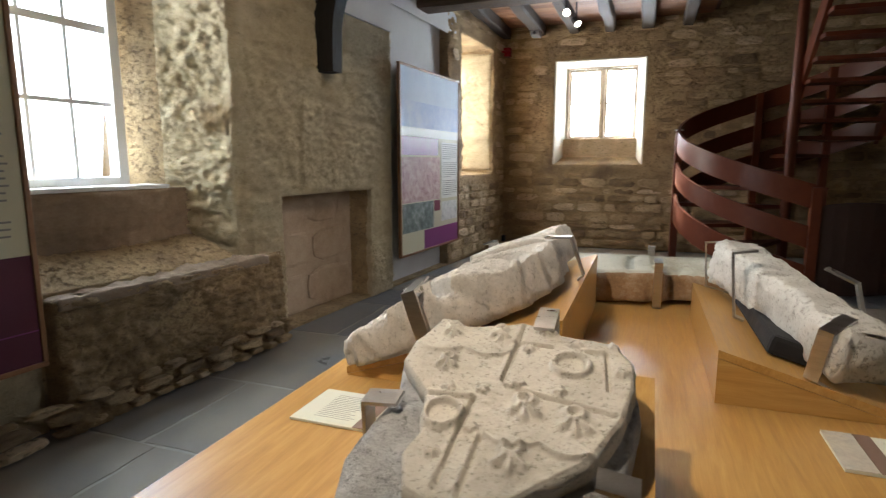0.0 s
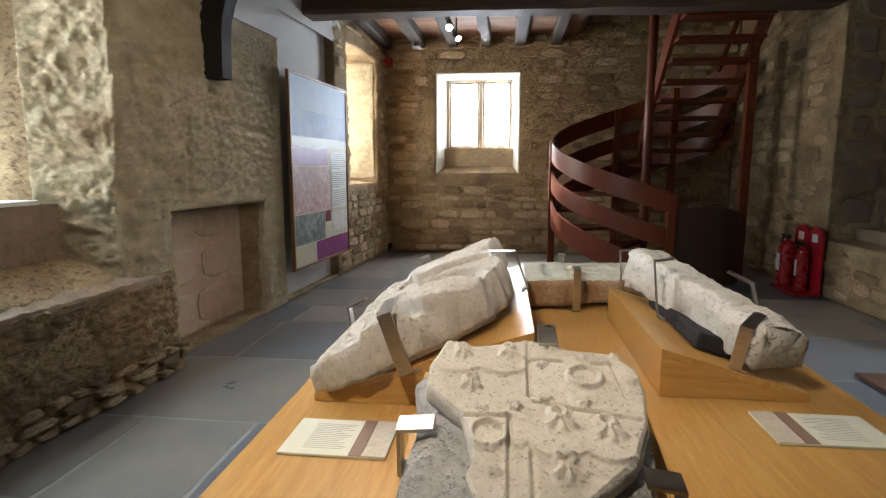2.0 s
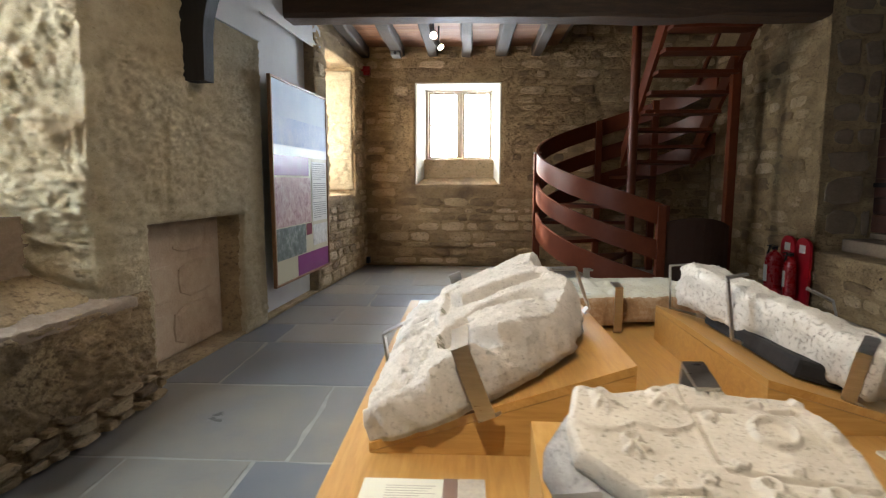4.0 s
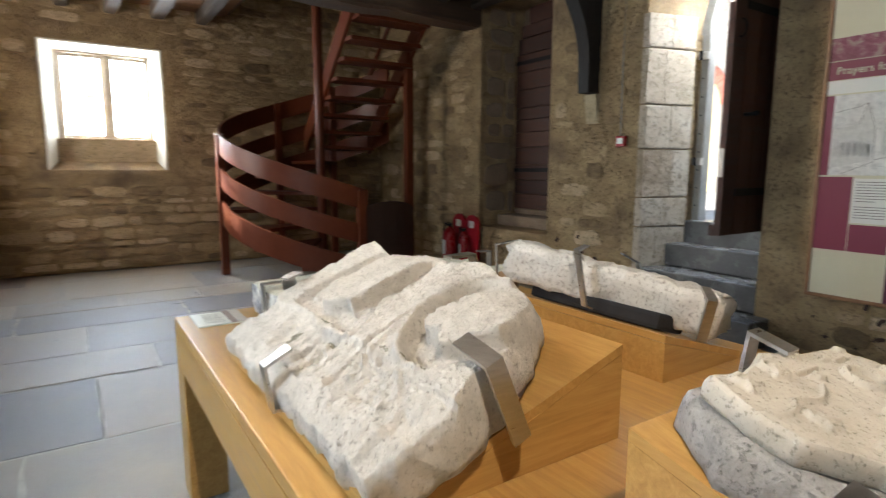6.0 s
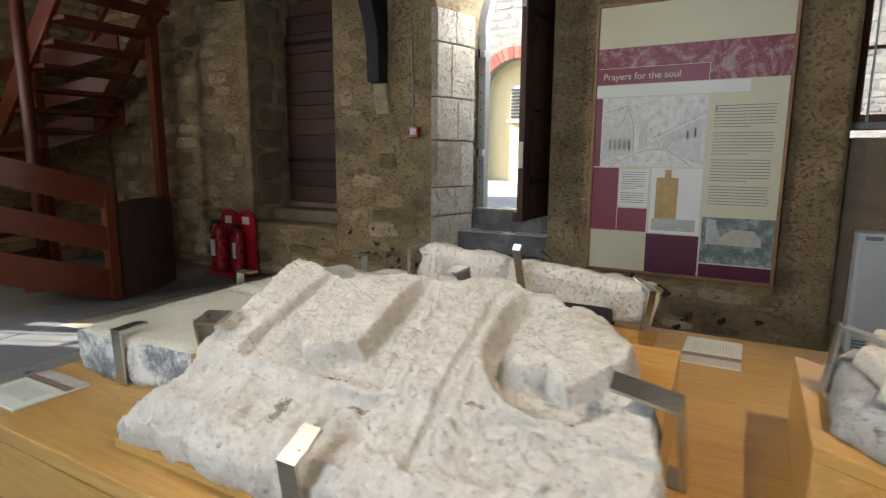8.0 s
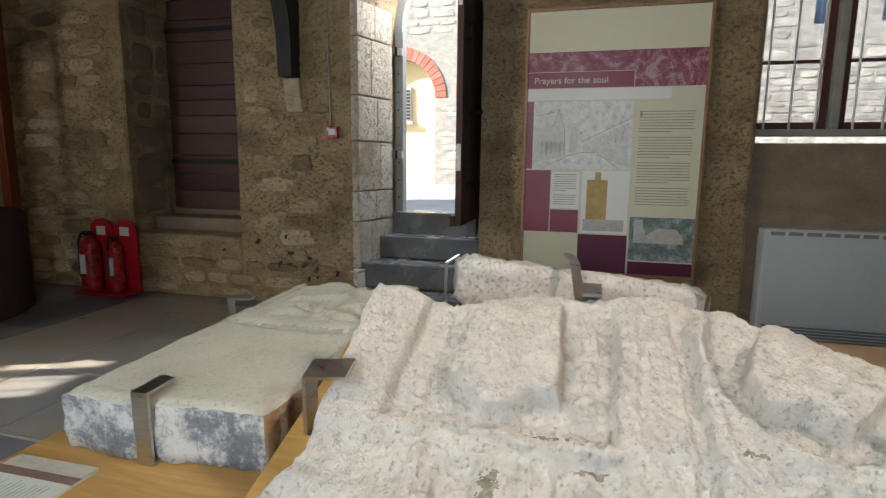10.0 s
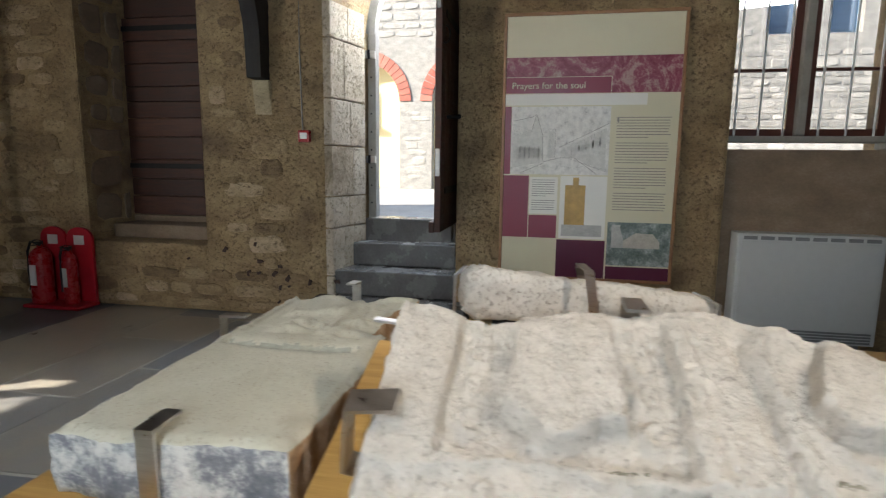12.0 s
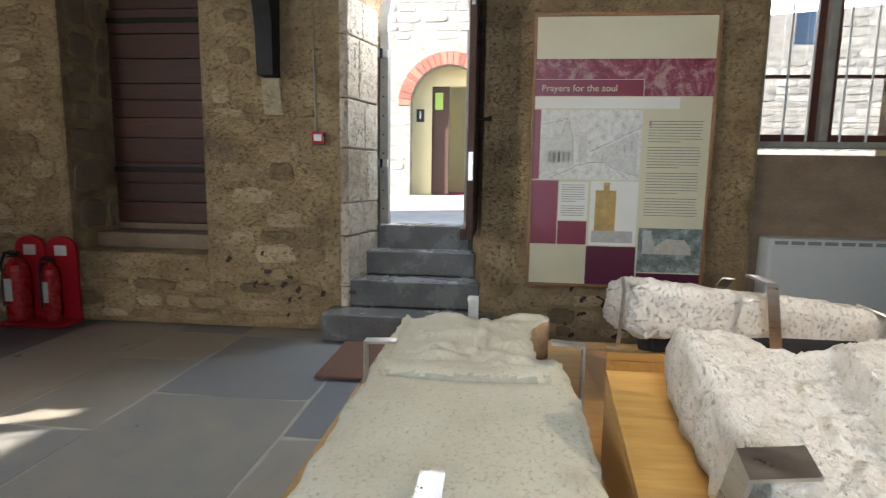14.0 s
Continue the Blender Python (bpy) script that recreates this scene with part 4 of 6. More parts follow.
def shield_relief(x, y):
    h = 0.0
    for a, b in (((-0.585, 0.14), (-0.588, -0.018)), ((-0.58, -0.032), (-0.424, -0.062)), ((-0.685, -0.07), (-0.619, -0.066)), ((-0.619, -0.066), (-0.619, -0.235)), ((-0.476, 0.08), (-0.446, 0.078)), ((-0.446, 0.078), (-0.436, -0.01)), ((-0.59, 0.085), (-0.53, 0.082)), ((-0.588, -0.145), (-0.588, -0.24))):
        h -= 0.0075 * line(x, y, a, b, 0.003)
        h += 0.002 * line(x, y, (a[0] - 0.006, a[1] + 0.005), (b[0] - 0.006, b[1] + 0.005), 0.004)
    for cx, cy in ((-0.495, 0.037), (-0.65, -0.11)):
        r = math.hypot(x - cx, y - cy)
        h += 0.0095 * math.exp(-((r - 0.0265) / 0.005) ** 4)
    # each flower: a curled bud over three hanging leaves
    for k, (cx, cy) in enumerate(FLOWERS):
        z = 1.3 if k in (3, 4, 5) else 1.0
        r = math.hypot(x - cx + 0.002, y - cy - 0.012 * z)
        h += 0.0085 * math.exp(-((r - 0.0085 * z) / (0.0045 * z)) ** 2)
        h += max(0.0085 * line(x, y, (cx + dx * 0.5 * z, cy - 0.003), (cx + dx * z, cy + dy * z), 0.0045 * z) for dx, dy in ((-0.012, -0.009), (0.002, -0.016), (0.014, -0.008)))
    for cx, cy in STARS:
        r, a = math.hypot(x - cx, y - cy), math.atan2(y - cy, x - cx)
        h += 0.0065 * (1 - smooth(0.003 + 0.006 * (0.5 + 0.5 * math.cos(5 * a)), 0.0125, r))
    # scalloped bands
    for yy, x0, x1 in ((0.046, -0.75, -0.59), (-0.143, -0.585, -0.44)):
        if x0 < x < x1:
            c = abs(math.sin((x - x0) / (x1 - x0) * 2 * math.pi))
            h += 0.006 * math.exp(-((y - yy + 0.016 * c - 0.008) / 0.0035) ** 2)
    h -= 0.003 * max(0.0, noise.noise(Vector((x * 30, y * 30, 6))) - 0.2)
    return h


def polar(name, outline, nr, nt, relief, thick, mat, wob, edge):
    bm = bmesh.new()
    radii = [radial(outline, 2 * math.pi * k / nt) for k in range(nt)]
    mid = bm.verts.new((SC[0], SC[1], relief(*SC)))
    prev = [mid] * nt
    for i in range(1, nr + 1):
        row = []
        for k in range(nt):
            th, r = 2 * math.pi * k / nt, radii[k] * (i / nr) ** 0.8
            x, y = SC[0] + r * math.cos(th), SC[1] + r * math.sin(th)
            q = Vector((x, y, 0.7))
            row.append(bm.verts.new((x, y, relief(x, y) - edge * smooth(nr - 4, nr, i) + 0.0012 * noise.fractal(q * 80, 0.8, 2, 3) + 0.002 * noise.noise(q * 18))))
        for k in range(nt):
            k2 = (k + 1) % nt
            bm.faces.new((prev[k], row[k], row[k2])) if i == 1 else bm.faces.new((prev[k], row[k], row[k2], prev[k2]))
        prev = row
    rim = prev
    for j in range(1, 5):
        f, row = j / 4, []
        for k, v in enumerate(rim):
            th = 2 * math.pi * k / nt
            out = wob * noise.noise(Vector((v.co.x * 20, v.co.y * 20, f * 2))) + wob * 0.7 * math.sin(f * 3.1)
            row.append(bm.verts.new((v.co.x + out * math.cos(th), v.co.y + out * math.sin(th), v.co.z * (1 - f) - thick * f)))
        for k in range(nt):
            k2 = (k + 1) % nt
            bm.faces.new((prev[k], row[k], row[k2], prev[k2]))
        prev = row
    bm.faces.new(prev)
    return part(name, bm, mat, smooth=True)


lay = Matrix.Translation((0, 2.92, 0.888)) @ pose(0, 0, 0, math.degrees(math.atan(0.27)), 0, 0)
shield = polar("carved_shield", SHIELD, 110, 330, shield_relief, 0.036, M_SHIELD, 0.004, 0.004)
shield.matrix_basis = lay
tagged(shield, "grey stone shield carved with rings, flowers and stars", "carved stone")
BASE = [(-0.72, 0.165), (-0.5, 0.15), (-0.42, 0.12), (-0.395, 0.02), (-0.41, -0.12), (-0.45, -0.25), (-0.6, -0.3), (-0.74, -0.29), (-0.775, -0.18), (-0.76, -0.02), (-0.785, 0.06)]
block = polar("rough_block", BASE, 26, 140, lambda x, y: 0.004 * noise.fractal(Vector((x * 12, y * 12, 4)), 0.9, 2, 3), 0.074, M_BASE, 0.006, 0.01)
block.matrix_basis = lay @ Matrix.Translation((0, 0, -0.037))
tagged(block, "rough grey stone block under the carved shield", "stone")

# the broken shaft on the east wedge
def shaft():
    a, b = Vector((-0.112, 4.168, 0.883)), Vector((0.06, 3.475, 0.795))
    d = (b - a)
    ax = d.normalized()
    side = Vector((0, 0, 1)).cross(ax).normalized()
    up = ax.cross(side)
    bm, prev, n, k = bmesh.new(), None, 90, 64
    for i in range(n + 1):
        t = i / n
        c = a + d * t
        end = smooth(0, 0.03, t) * (1 - smooth(0.975, 1.0, t))
        swell = 1 + 0.12 * math.exp(-((t - 0.08) / 0.07) ** 2)
        ring = []
        for j in range(k):
            th = 2 * math.pi * j / k
            r = 0.074 * (0.9 + 0.1 * end) * swell
            x, z = math.copysign(abs(math.cos(th)) ** 0.36, math.cos(th)) * r * 1.04, max(-0.9, math.copysign(abs(math.sin(th)) ** 0.5, math.sin(th))) * r * (0.92 + 0.1 * noise.noise(Vector((t * 5, 1, 1))))
            flat = max(0.0, math.cos(th - 0.9)) ** 6 * 0.018
            q = c + side * x + up * z
            w = 0.011 * noise.fractal(q * 12, 0.7, 2, 3) + 0.004 * noise.fractal(q * 70, 0.4, 2, 4) * (0.5 + 1.6 * math.exp(-((t - 0.04) / 0.06) ** 2)) - flat
            ring.append(bm.verts.new(q + (side * math.cos(th) + up * math.sin(th)) * w + ax * (0.02 * noise.fractal(Vector((x * 18, z * 18, t * 3)), 0.7, 2, 3) * (1 - end))))
        if prev:
            for j in range(k):
                bm.faces.new((prev[j], prev[(j + 1) % k], ring[(j + 1) % k], ring[j]))
        else:
            bm.faces.new(ring)
        prev = ring
    bm.faces.new(prev)
    return tagged(part("stone_shaft", bm, M_SHAFT, smooth=True), "broken pale stone shaft fragment clamped on an oak wedge", "carved stone")


shaft()
pad = part("felt_pad", box(-0.07, 0.06, -0.26, 0.26, 0.001, 0.05, 0.012), M_BLACKPAD)
pad.matrix_basis = Matrix.Translation((-0.05, 3.83, TOP + 0.076)) @ pose(0, 0, 0, 0, 16.1, 0)
tagged(pad, "black felt packing between the shaft and its wedge", "pad")


def clip(points, side, width=0.032, thick=0.006, label="brushed steel clip holding a carved stone", felt=True):
    return tagged(part("steel_clip", strap(points, side, width, thick), M_STEEL), label, "clip", "steel clips on the table")


# panel clips: south, west, north, east
clip([(-0.845, 3.315, 0.758), (-0.858, 3.29, 0.762), (-0.912, 3.3, 0.9), (-0.912, 3.39, 0.916)], (1, 0, 0.4), 0.036)
clip([(-1.07, 3.79, 0.69), (-1.122, 3.79, 0.69), (-1.137, 3.79, 0.79), (-1.08, 3.79, 0.82)], (0, 1, 0), 0.036)
clip([(-0.9, 4.215, 0.775), (-0.92, 4.222, 0.79), (-0.945, 4.208, 0.896), (-0.945, 4.138, 0.904)], (1, 0, 0.4), 0.042)
clip([(-0.575, 3.785, 0.86), (-0.56, 3.785, 0.875), (-0.6, 3.785, 0.985), (-0.675, 3.785, 0.982)], (0, 1, 0), 0.036)
clip([(-0.86, 4.56, TOP + 0.004), (-0.917, 4.56, TOP + 0.004), (-0.921, 4.56, 0.803), (-0.85, 4.56, 0.806)], (0, 1, 0), 0.034)
clip([(-0.34, 4.3, TOP + 0.004), (-0.34, 4.29, TOP + 0.01), (-0.34, 4.29, 0.835), (-0.34, 4.36, 0.84)], (1, 0, 0), 0.03)
clip([(-0.36, 4.78, TOP + 0.004), (-0.36, 4.772, TOP + 0.01), (-0.36, 4.77, 0.83), (-0.36, 4.7, 0.833)], (1, 0, 0), 0.03)
clip([(0.05, 4.55, TOP + 0.004), (0.06, 4.55, TOP + 0.01), (0.06, 4.55, 0.845), (0.0, 4.55, 0.848)], (0, 1, 0), 0.03)
clip([(-0.57, 3.09, 0.815), (-0.55, 3.105, 0.83), (-0.55, 3.09, 0.945), (-0.55, 3.03, 0.928)], (1, 0, 0), 0.034)
clip([(-0.77, 2.86, 0.765), (-0.79, 2.865, 0.77), (-0.79, 2.86, 0.845), (-0.735, 2.86, 0.85)], (0, 1, 0.27), 0.034)
clip([(-0.42, 2.76, 0.735), (-0.395, 2.76, 0.74), (-0.393, 2.76, 0.83), (-0.44, 2.76, 0.836)], (0, 1, 0.27), 0.034)
# thin steel stirrups of the shaft
clip([(-0.13, 3.8, 0.775), (-0.155, 3.8, 0.785), (-0.165, 3.83, 0.955), (-0.1, 3.85, 0.962)], (0.2, 0.97, 0), 0.026)
clip([(-0.02, 3.485, 0.725), (-0.045, 3.48, 0.74), (-0.03, 3.465, 0.85), (0.025, 3.52, 0.872)], (0.85, -0.5, -0.2), 0.03)
clip([(-0.1, 4.19, TOP + 0.1), (-0.19, 4.185, 0.785), (-0.2, 4.18, 0.935), (-0.11, 4.165, 0.945)], (0, 1, 0), 0.008)
clip([(0.14, 3.8, TOP + 0.01), (0.15, 3.81, 0.78), (0.13, 3.83, 0.89), (0.06, 3.84, 0.925)], (0.5, 0.8, 0), 0.03)


def label_card(x, y, w, d, group="label cards on the table", stripe_low=True):
    card = thing("label_card", "small printed label card lying on the oak table", "label", (x, y, TOP), group)
    part("card", box(-w / 2, w / 2, -d / 2, d / 2, 0.0005, 0.006, 0.001), M_LABEL, card)
    s = 1 if stripe_low else -1
    part("stripe", box(*sorted((s * (w * 0.16), s * (w * 0.28))), -d / 2, d / 2, 0.0065, 0.0075), M_LABELS, card, "brown printed stripe")
    part("photo", box(*sorted((s * (w * 0.285), s * (w * 0.5))), -d / 2, d / 2, 0.0065, 0.0075), M_LABELP, card, "pale printed photo")
    for i in range(14):
        yy = d * (0.34 - 0.052 * i)
        a, b = sorted((-s * w * 0.3, s * w * (0.1 - 0.09 * (i % 5 == 4) - 0.03 * (i % 3))))
        part("text_line", box(a, b, yy - 0.0009, yy + 0.0009, 0.0062, 0.0066), M_GREYP, card)


label_card(-0.976, 3.15, 0.227, 0.158)
label_card(0.076, 3.305, 0.245, 0.155, stripe_low=False)
label_card(-1.04, 4.715, 0.165, 0.18)


# ---- windows and doors ----
def slot(name, m, u0, u1, v0, v1, z0, z1, mat, parent, bevel=0.0, label=""):
    return part(name, box(u0, u1, v0, v1, z0, z1, bevel, m=m), mat, parent, label)


def barred_window(name, m, lights, v, z0, z1, mull, bars, mid, edge, casing):
    """A stone-mullioned window: each light has a brown casement with a glazing bar, a pane and upright iron bars."""
    w = tagged(new(name), kind="structure")
    u0, u1 = lights[0][0], lights[-1][1]
    for (a, b), (c, d) in zip(lights, lights[1:]):
        slot("mullion", m, b, c, v - 0.05, v + 0.09, z0, z1, mull, w, 0.012)
    slot("window_sill", m, u0 - 0.05, u1 + 0.05, v - 0.06, v + 0.1, z0 - 0.045, z0 - 0.001, mull, w, 0.008)
    for a, b in lights:
        f = edge
        for x0, x1, y0, y1 in ((a, a + f, z0, z1), (b - f, b, z0, z1), (a + f, b - f, z0, z0 + f), (a + f, b - f, z1 - f, z1), (a + f, b - f, mid - 0.011, mid + 0.011)):
            slot("casement", m, x0 + 0.001, x1 - 0.001, v + 0.005, v + 0.045, y0 + 0.001, y1 - 0.001, casing, w)
        p = slot("pane", m, a + f, b - f, v + 0.022, v + 0.026, z0 + f, z1 - f, M_GLASS, w)
        p.visible_shadow = False
        for i in range(bars):
            x = a + (b - a) * (i + 0.5) / bars
            part("iron_bar", tube([m @ Vector((x, v - 0.03, z0 - 0.02)), m @ Vector((x, v - 0.03, z1 + 0.03))], 0.0075, 6), M_WHITE if bars == 3 else M_MULL, w)
    return w


barred_window("window_1", NORTH, [(-1.49, -1.045), (-0.995, -0.575)], 0.3, 1.545, 2.5, M_CREAMW, 3, 2.03, 0.034, M_CREAMW)
for a, b, c, d in ((-1.56, -1.49, 1.53, 2.55), (-0.575, -0.5, 1.53, 2.55), (-1.49, -0.575, 2.5, 2.55)):
    slot("frame", NORTH, a, b, 0.25, 0.4, c, d, M_CREAMW, bpy.data.objects["window_1"], 0.01)
barred_window("window_2", EAST, [(1.68, 2.2), (2.26, 2.735)], 0.28, 1.46, 2.5, M_MULL, 3, 1.915, 0.05, M_CASE)
slot("frame", EAST, 1.6, 1.68, 0.24, 0.4, 1.37, 2.56, M_MULL, bpy.data.objects["window_2"], 0.012)

# the white sash window of the west wall
w3 = tagged(new("window_3"), kind="structure")
A0, A1, B0, B1 = 0.2, 0.98, 1.06, 2.78
for a, b, c, d in ((A0, A0 + 0.05, B0, B1), (A1 - 0.06, A1, B0, B1), (A0 + 0.05, A1 - 0.06, B0, B0 + 0.06), (A0 + 0.05, A1 - 0.06, B1 - 0.05, B1)):
    slot("window_frame", WEST, a, b, 0.42, 0.5, c, d, M_WHITE, w3, 0.006)
cols, rows = 3, 4
for i in range(1, cols):
    u = A0 + 0.05 + (A1 - A0 - 0.11) * i / cols
    slot("glazing_bar", WEST, u - 0.011, u + 0.011, 0.445, 0.475, B0 + 0.06, B1 - 0.05, M_WHITE, w3)
for j in range(1, rows):
    z = B0 + 0.06 + (B1 - B0 - 0.11) * j / rows
    slot("glazing_bar", WEST, A0 + 0.05, A1 - 0.06, 0.44, 0.472, z - (0.02 if j == 2 else 0.011), z + (0.02 if j == 2 else 0.011), M_WHITE, w3)
p = slot("pane", WEST, A0 + 0.05, A1 - 0.06, 0.478, 0.482, B0 + 0.06, B1 - 0.05, M_GLASS, w3)
p.visible_shadow = False
slot("window_board", WEST, 0.16, 1.1, 0.24, 0.44, 1.051, 1.075, M_WHITE, w3, 0.006)
w4 = tagged(new("window_4"), kind="structure")
for a, b, c, d in ((5.22, 5.27, 1.12, 2.64), (5.98, 6.03, 1.12, 2.64), (5.27, 5.98, 1.12, 1.17), (5.27, 5.98, 2.59, 2.64), (5.6, 5.65, 1.17, 2.59)):
    slot("window_frame", WEST, a, b, 0.55, 0.6, c, d, M_WHITE, w4, 0.005)

# the entrance: timber frame, open leaf
ent = tagged(new("door_1"), kind="structure")
for side_, y in ((1, 5.47), (-1, 4.705)):
    bm = box(2.99, 3.09, min(y, y - side_ * 0.07), max(y, y - side_ * 0.07), 0.5, 2.3, 0.006)
    part("frame_post", bm, M_MULL, ent, "worn grey timber frame post")
for k in range(9):
    z = 0.9 + 0.15 * k
    part("bolt_hole", tube([(2.985, 5.44, z), (2.991, 5.44, z)], 0.007, 8), M_IRON, ent)
for z in (1.27, 2.13):
    hp = part("hinge_plate", box(2.96, 3.0, 5.4, 5.48, z - 0.03, z + 0.03, 0.004), M_STEEL, ent)
    part("knuckle", tube([(2.955, 5.45, z - 0.035), (2.955, 5.45, z + 0.035)], 0.011, 8), M_IRON, hp)
arch_f, arch_b = gothic(4.66, 5.5, 2.3, 2.3, 2.96), gothic(4.76, 5.41, 2.3, 2.3, 2.84)
bm = bmesh.new()
for (a, b), (c, d) in zip(zip(arch_f[2:], arch_b[2:]), zip(arch_f[3:], arch_b[3:])):
    q = [bm.verts.new((x, u, z)) for x in (2.99, 3.09) for u, z in (a, b, d, c)]
    for f in ((0, 1, 2, 3), (7, 6, 5, 4), (0, 1, 5, 4), (1, 2, 6, 5), (2, 3, 7, 6), (3, 0, 4, 7)):
        bm.faces.new([q[i] for i in f])
part("frame_arch", bm, M_MULL, ent)

leaf = thing("door_leaf", "dark brown boarded door standing open into the room", "door", (2.965, 4.675, 0.775), turn=180)
for i in range(6):
    a = 0.005 + 0.155 * i
    part("board", box(a, a + 0.15, -0.022, 0.022, 0.0, 2.0 + 0.06 * i - 0.012 * i * i, 0.004), M_DOORW, leaf)
for z in (0.28, 1.45):
    part("strap_hinge", box(0.01, 0.8, -0.03, -0.023, z - 0.025, z + 0.025, 0.003), M_IRON, leaf, "black iron strap hinge")
    part("strap_hinge", box(0.01, 0.8, 0.023, 0.03, z - 0.025, z + 0.025, 0.003), M_IRON, leaf, "black iron strap hinge")
part("lock_plate", box(0.931, 0.936, -0.015, 0.015, 0.38, 0.56, 0.001), M_STEEL, leaf, "steel lock face plate")
part("lock_plate", box(0.931, 0.936, -0.012, 0.012, 1.45, 1.55, 0.001), M_STEEL, leaf, "steel lock face plate")
part("ring_handle", tube([(0.87, 0.035 + 0.03 * math.sin(t), 1.3 + 0.055 * math.cos(t)) for t in [i * math.pi / 6 for i in range(12)]], 0.006, 6), M_IRON, leaf, "black iron ring handle")
latch = part("latch", tube([(0.76, 0.03, 0.78), (0.76, 0.1, 0.78)], 0.012, 8), M_IRON, leaf, "black iron latch bolt")
part("latch_knob", tube([(0.76, 0.1, 0.78), (0.76, 0.125, 0.785)], [0.018, 0.014], 8), M_IRON, latch)
part("weather_board", box(0.02, 0.93, -0.06, -0.023, -0.005, 0.07, 0.008), M_DOORW, leaf)

side_door = thing("boarded_door", "closed red-brown boarded door in a deep stone recess", "door", (2.99, 7.245, 0.68))
z, k = 0.06, 0
while z < 2.26:
    h = random.uniform(0.13, 0.21)
    half = 0.52 if z < 1.75 else 0.52 * math.sqrt(max(0.06, 1 - ((z + h - 1.75) / 0.72) ** 2))
    part("board", box(-0.025 + random.uniform(-0.004, 0.004), 0.03, -half, half, z + 0.003, z + h - 0.003, 0.004), M_DOORW, side_door)
    z += h
for z in (0.51, 1.72):
    part("strap_hinge", box(-0.04, -0.031, -0.5, 0.52, z - 0.022, z + 0.022, 0.003), M_IRON, side_door, "black iron strap hinge")
part("bottom_rail", box(-0.03, 0.03, -0.52, 0.52, 0.0, 0.055, 0.006), M_DARKSTONE, side_door)
tagged(part("ledge_kerb", box(6.7, 7.79, -0.012, 0.25, 0.43, 0.552, 0.02, m=EAST), M_RUBBLE), kind="structure")


# ---- display panels ----
def lettering(text, size, m, mat, parent, label=""):
    cu = bpy.data.curves.new("lettering", "FONT")
    cu.body, cu.size, cu.extrude = text, size, 0.0006
    tmp = bpy.data.objects.new("tmp_text", cu)
    scene.collection.objects.link(tmp)
    me = bpy.data.meshes.new_from_object(tmp.evaluated_get(bpy.context.evaluated_depsgraph_get()))
    bpy.data.objects.remove(tmp)
    bpy.data.curves.remove(cu)
    me.materials.clear()
    me.materials.append(mat)
    me.transform(m)
    me.name = "lettering"
    ob = new("lettering", me)
    ob.parent = parent
    return tagged(ob, label)


def panel(label, m, w, h, prints, texts=(), title=None, strips=()):
    """A framed printed board: x along it, y up, z out of the wall; prints in shares of width and of height from the top."""
    pn = tagged(new("information_board"), label, "information board", "interpretation panels on the walls")
    pn.matrix_basis = m
    f = 0.022
    for a, b, c, d in ((0, w, 0, f), (0, w, h - f, h), (0, f, f, h - f), (w - f, w, f, h - f)):
        part("frame", box(a, b, c, d, 0, 0.034, 0.004), M_FRAMEW, pn, "narrow oak frame")
    part("board", box(f, w - f, f, h - f, 0.004, 0.022), M_CREAM, pn, "cream printed board")
    iw, ih = w - 2 * f, h - 2 * f

    def put(name, x0, x1, y0, y1, z, mat, lab=""):
        part(name, box(f + iw * x0, f + iw * x1, f + ih * (1 - y1), f + ih * (1 - y0), z, z + 0.0008), mat, pn, lab)
    for i, (x0, x1, y0, y1, mat, lab) in enumerate(prints):
        put("print", x0, x1, y0, y1, 0.0222 + 0.0012 * (i % 4), mat, lab)
    for x0, x1, y0, y1, n in texts:
        for k in range(n):
            a = y0 + (y1 - y0) * k / n
            if k % 9 == 8:
                continue
            put("text_line", x0, x1 - (x1 - x0) * (0.4 if k % 9 == 7 else random.uniform(0, 0.05)), a, a + (y1 - y0) / n * 0.28, 0.0275, M_INK)
    for x0, x1, y0, y1, mat in strips:
        put("drawn_line", x0, x1, y0, y1, 0.029, mat)
    if title:
        lettering(title, 0.063, Matrix.Translation((f + iw * 0.035, f + ih * (1 - 0.268), 0.029)), M_CREAM, pn, "cream title lettering")
    return pn, put, (f, iw, ih)


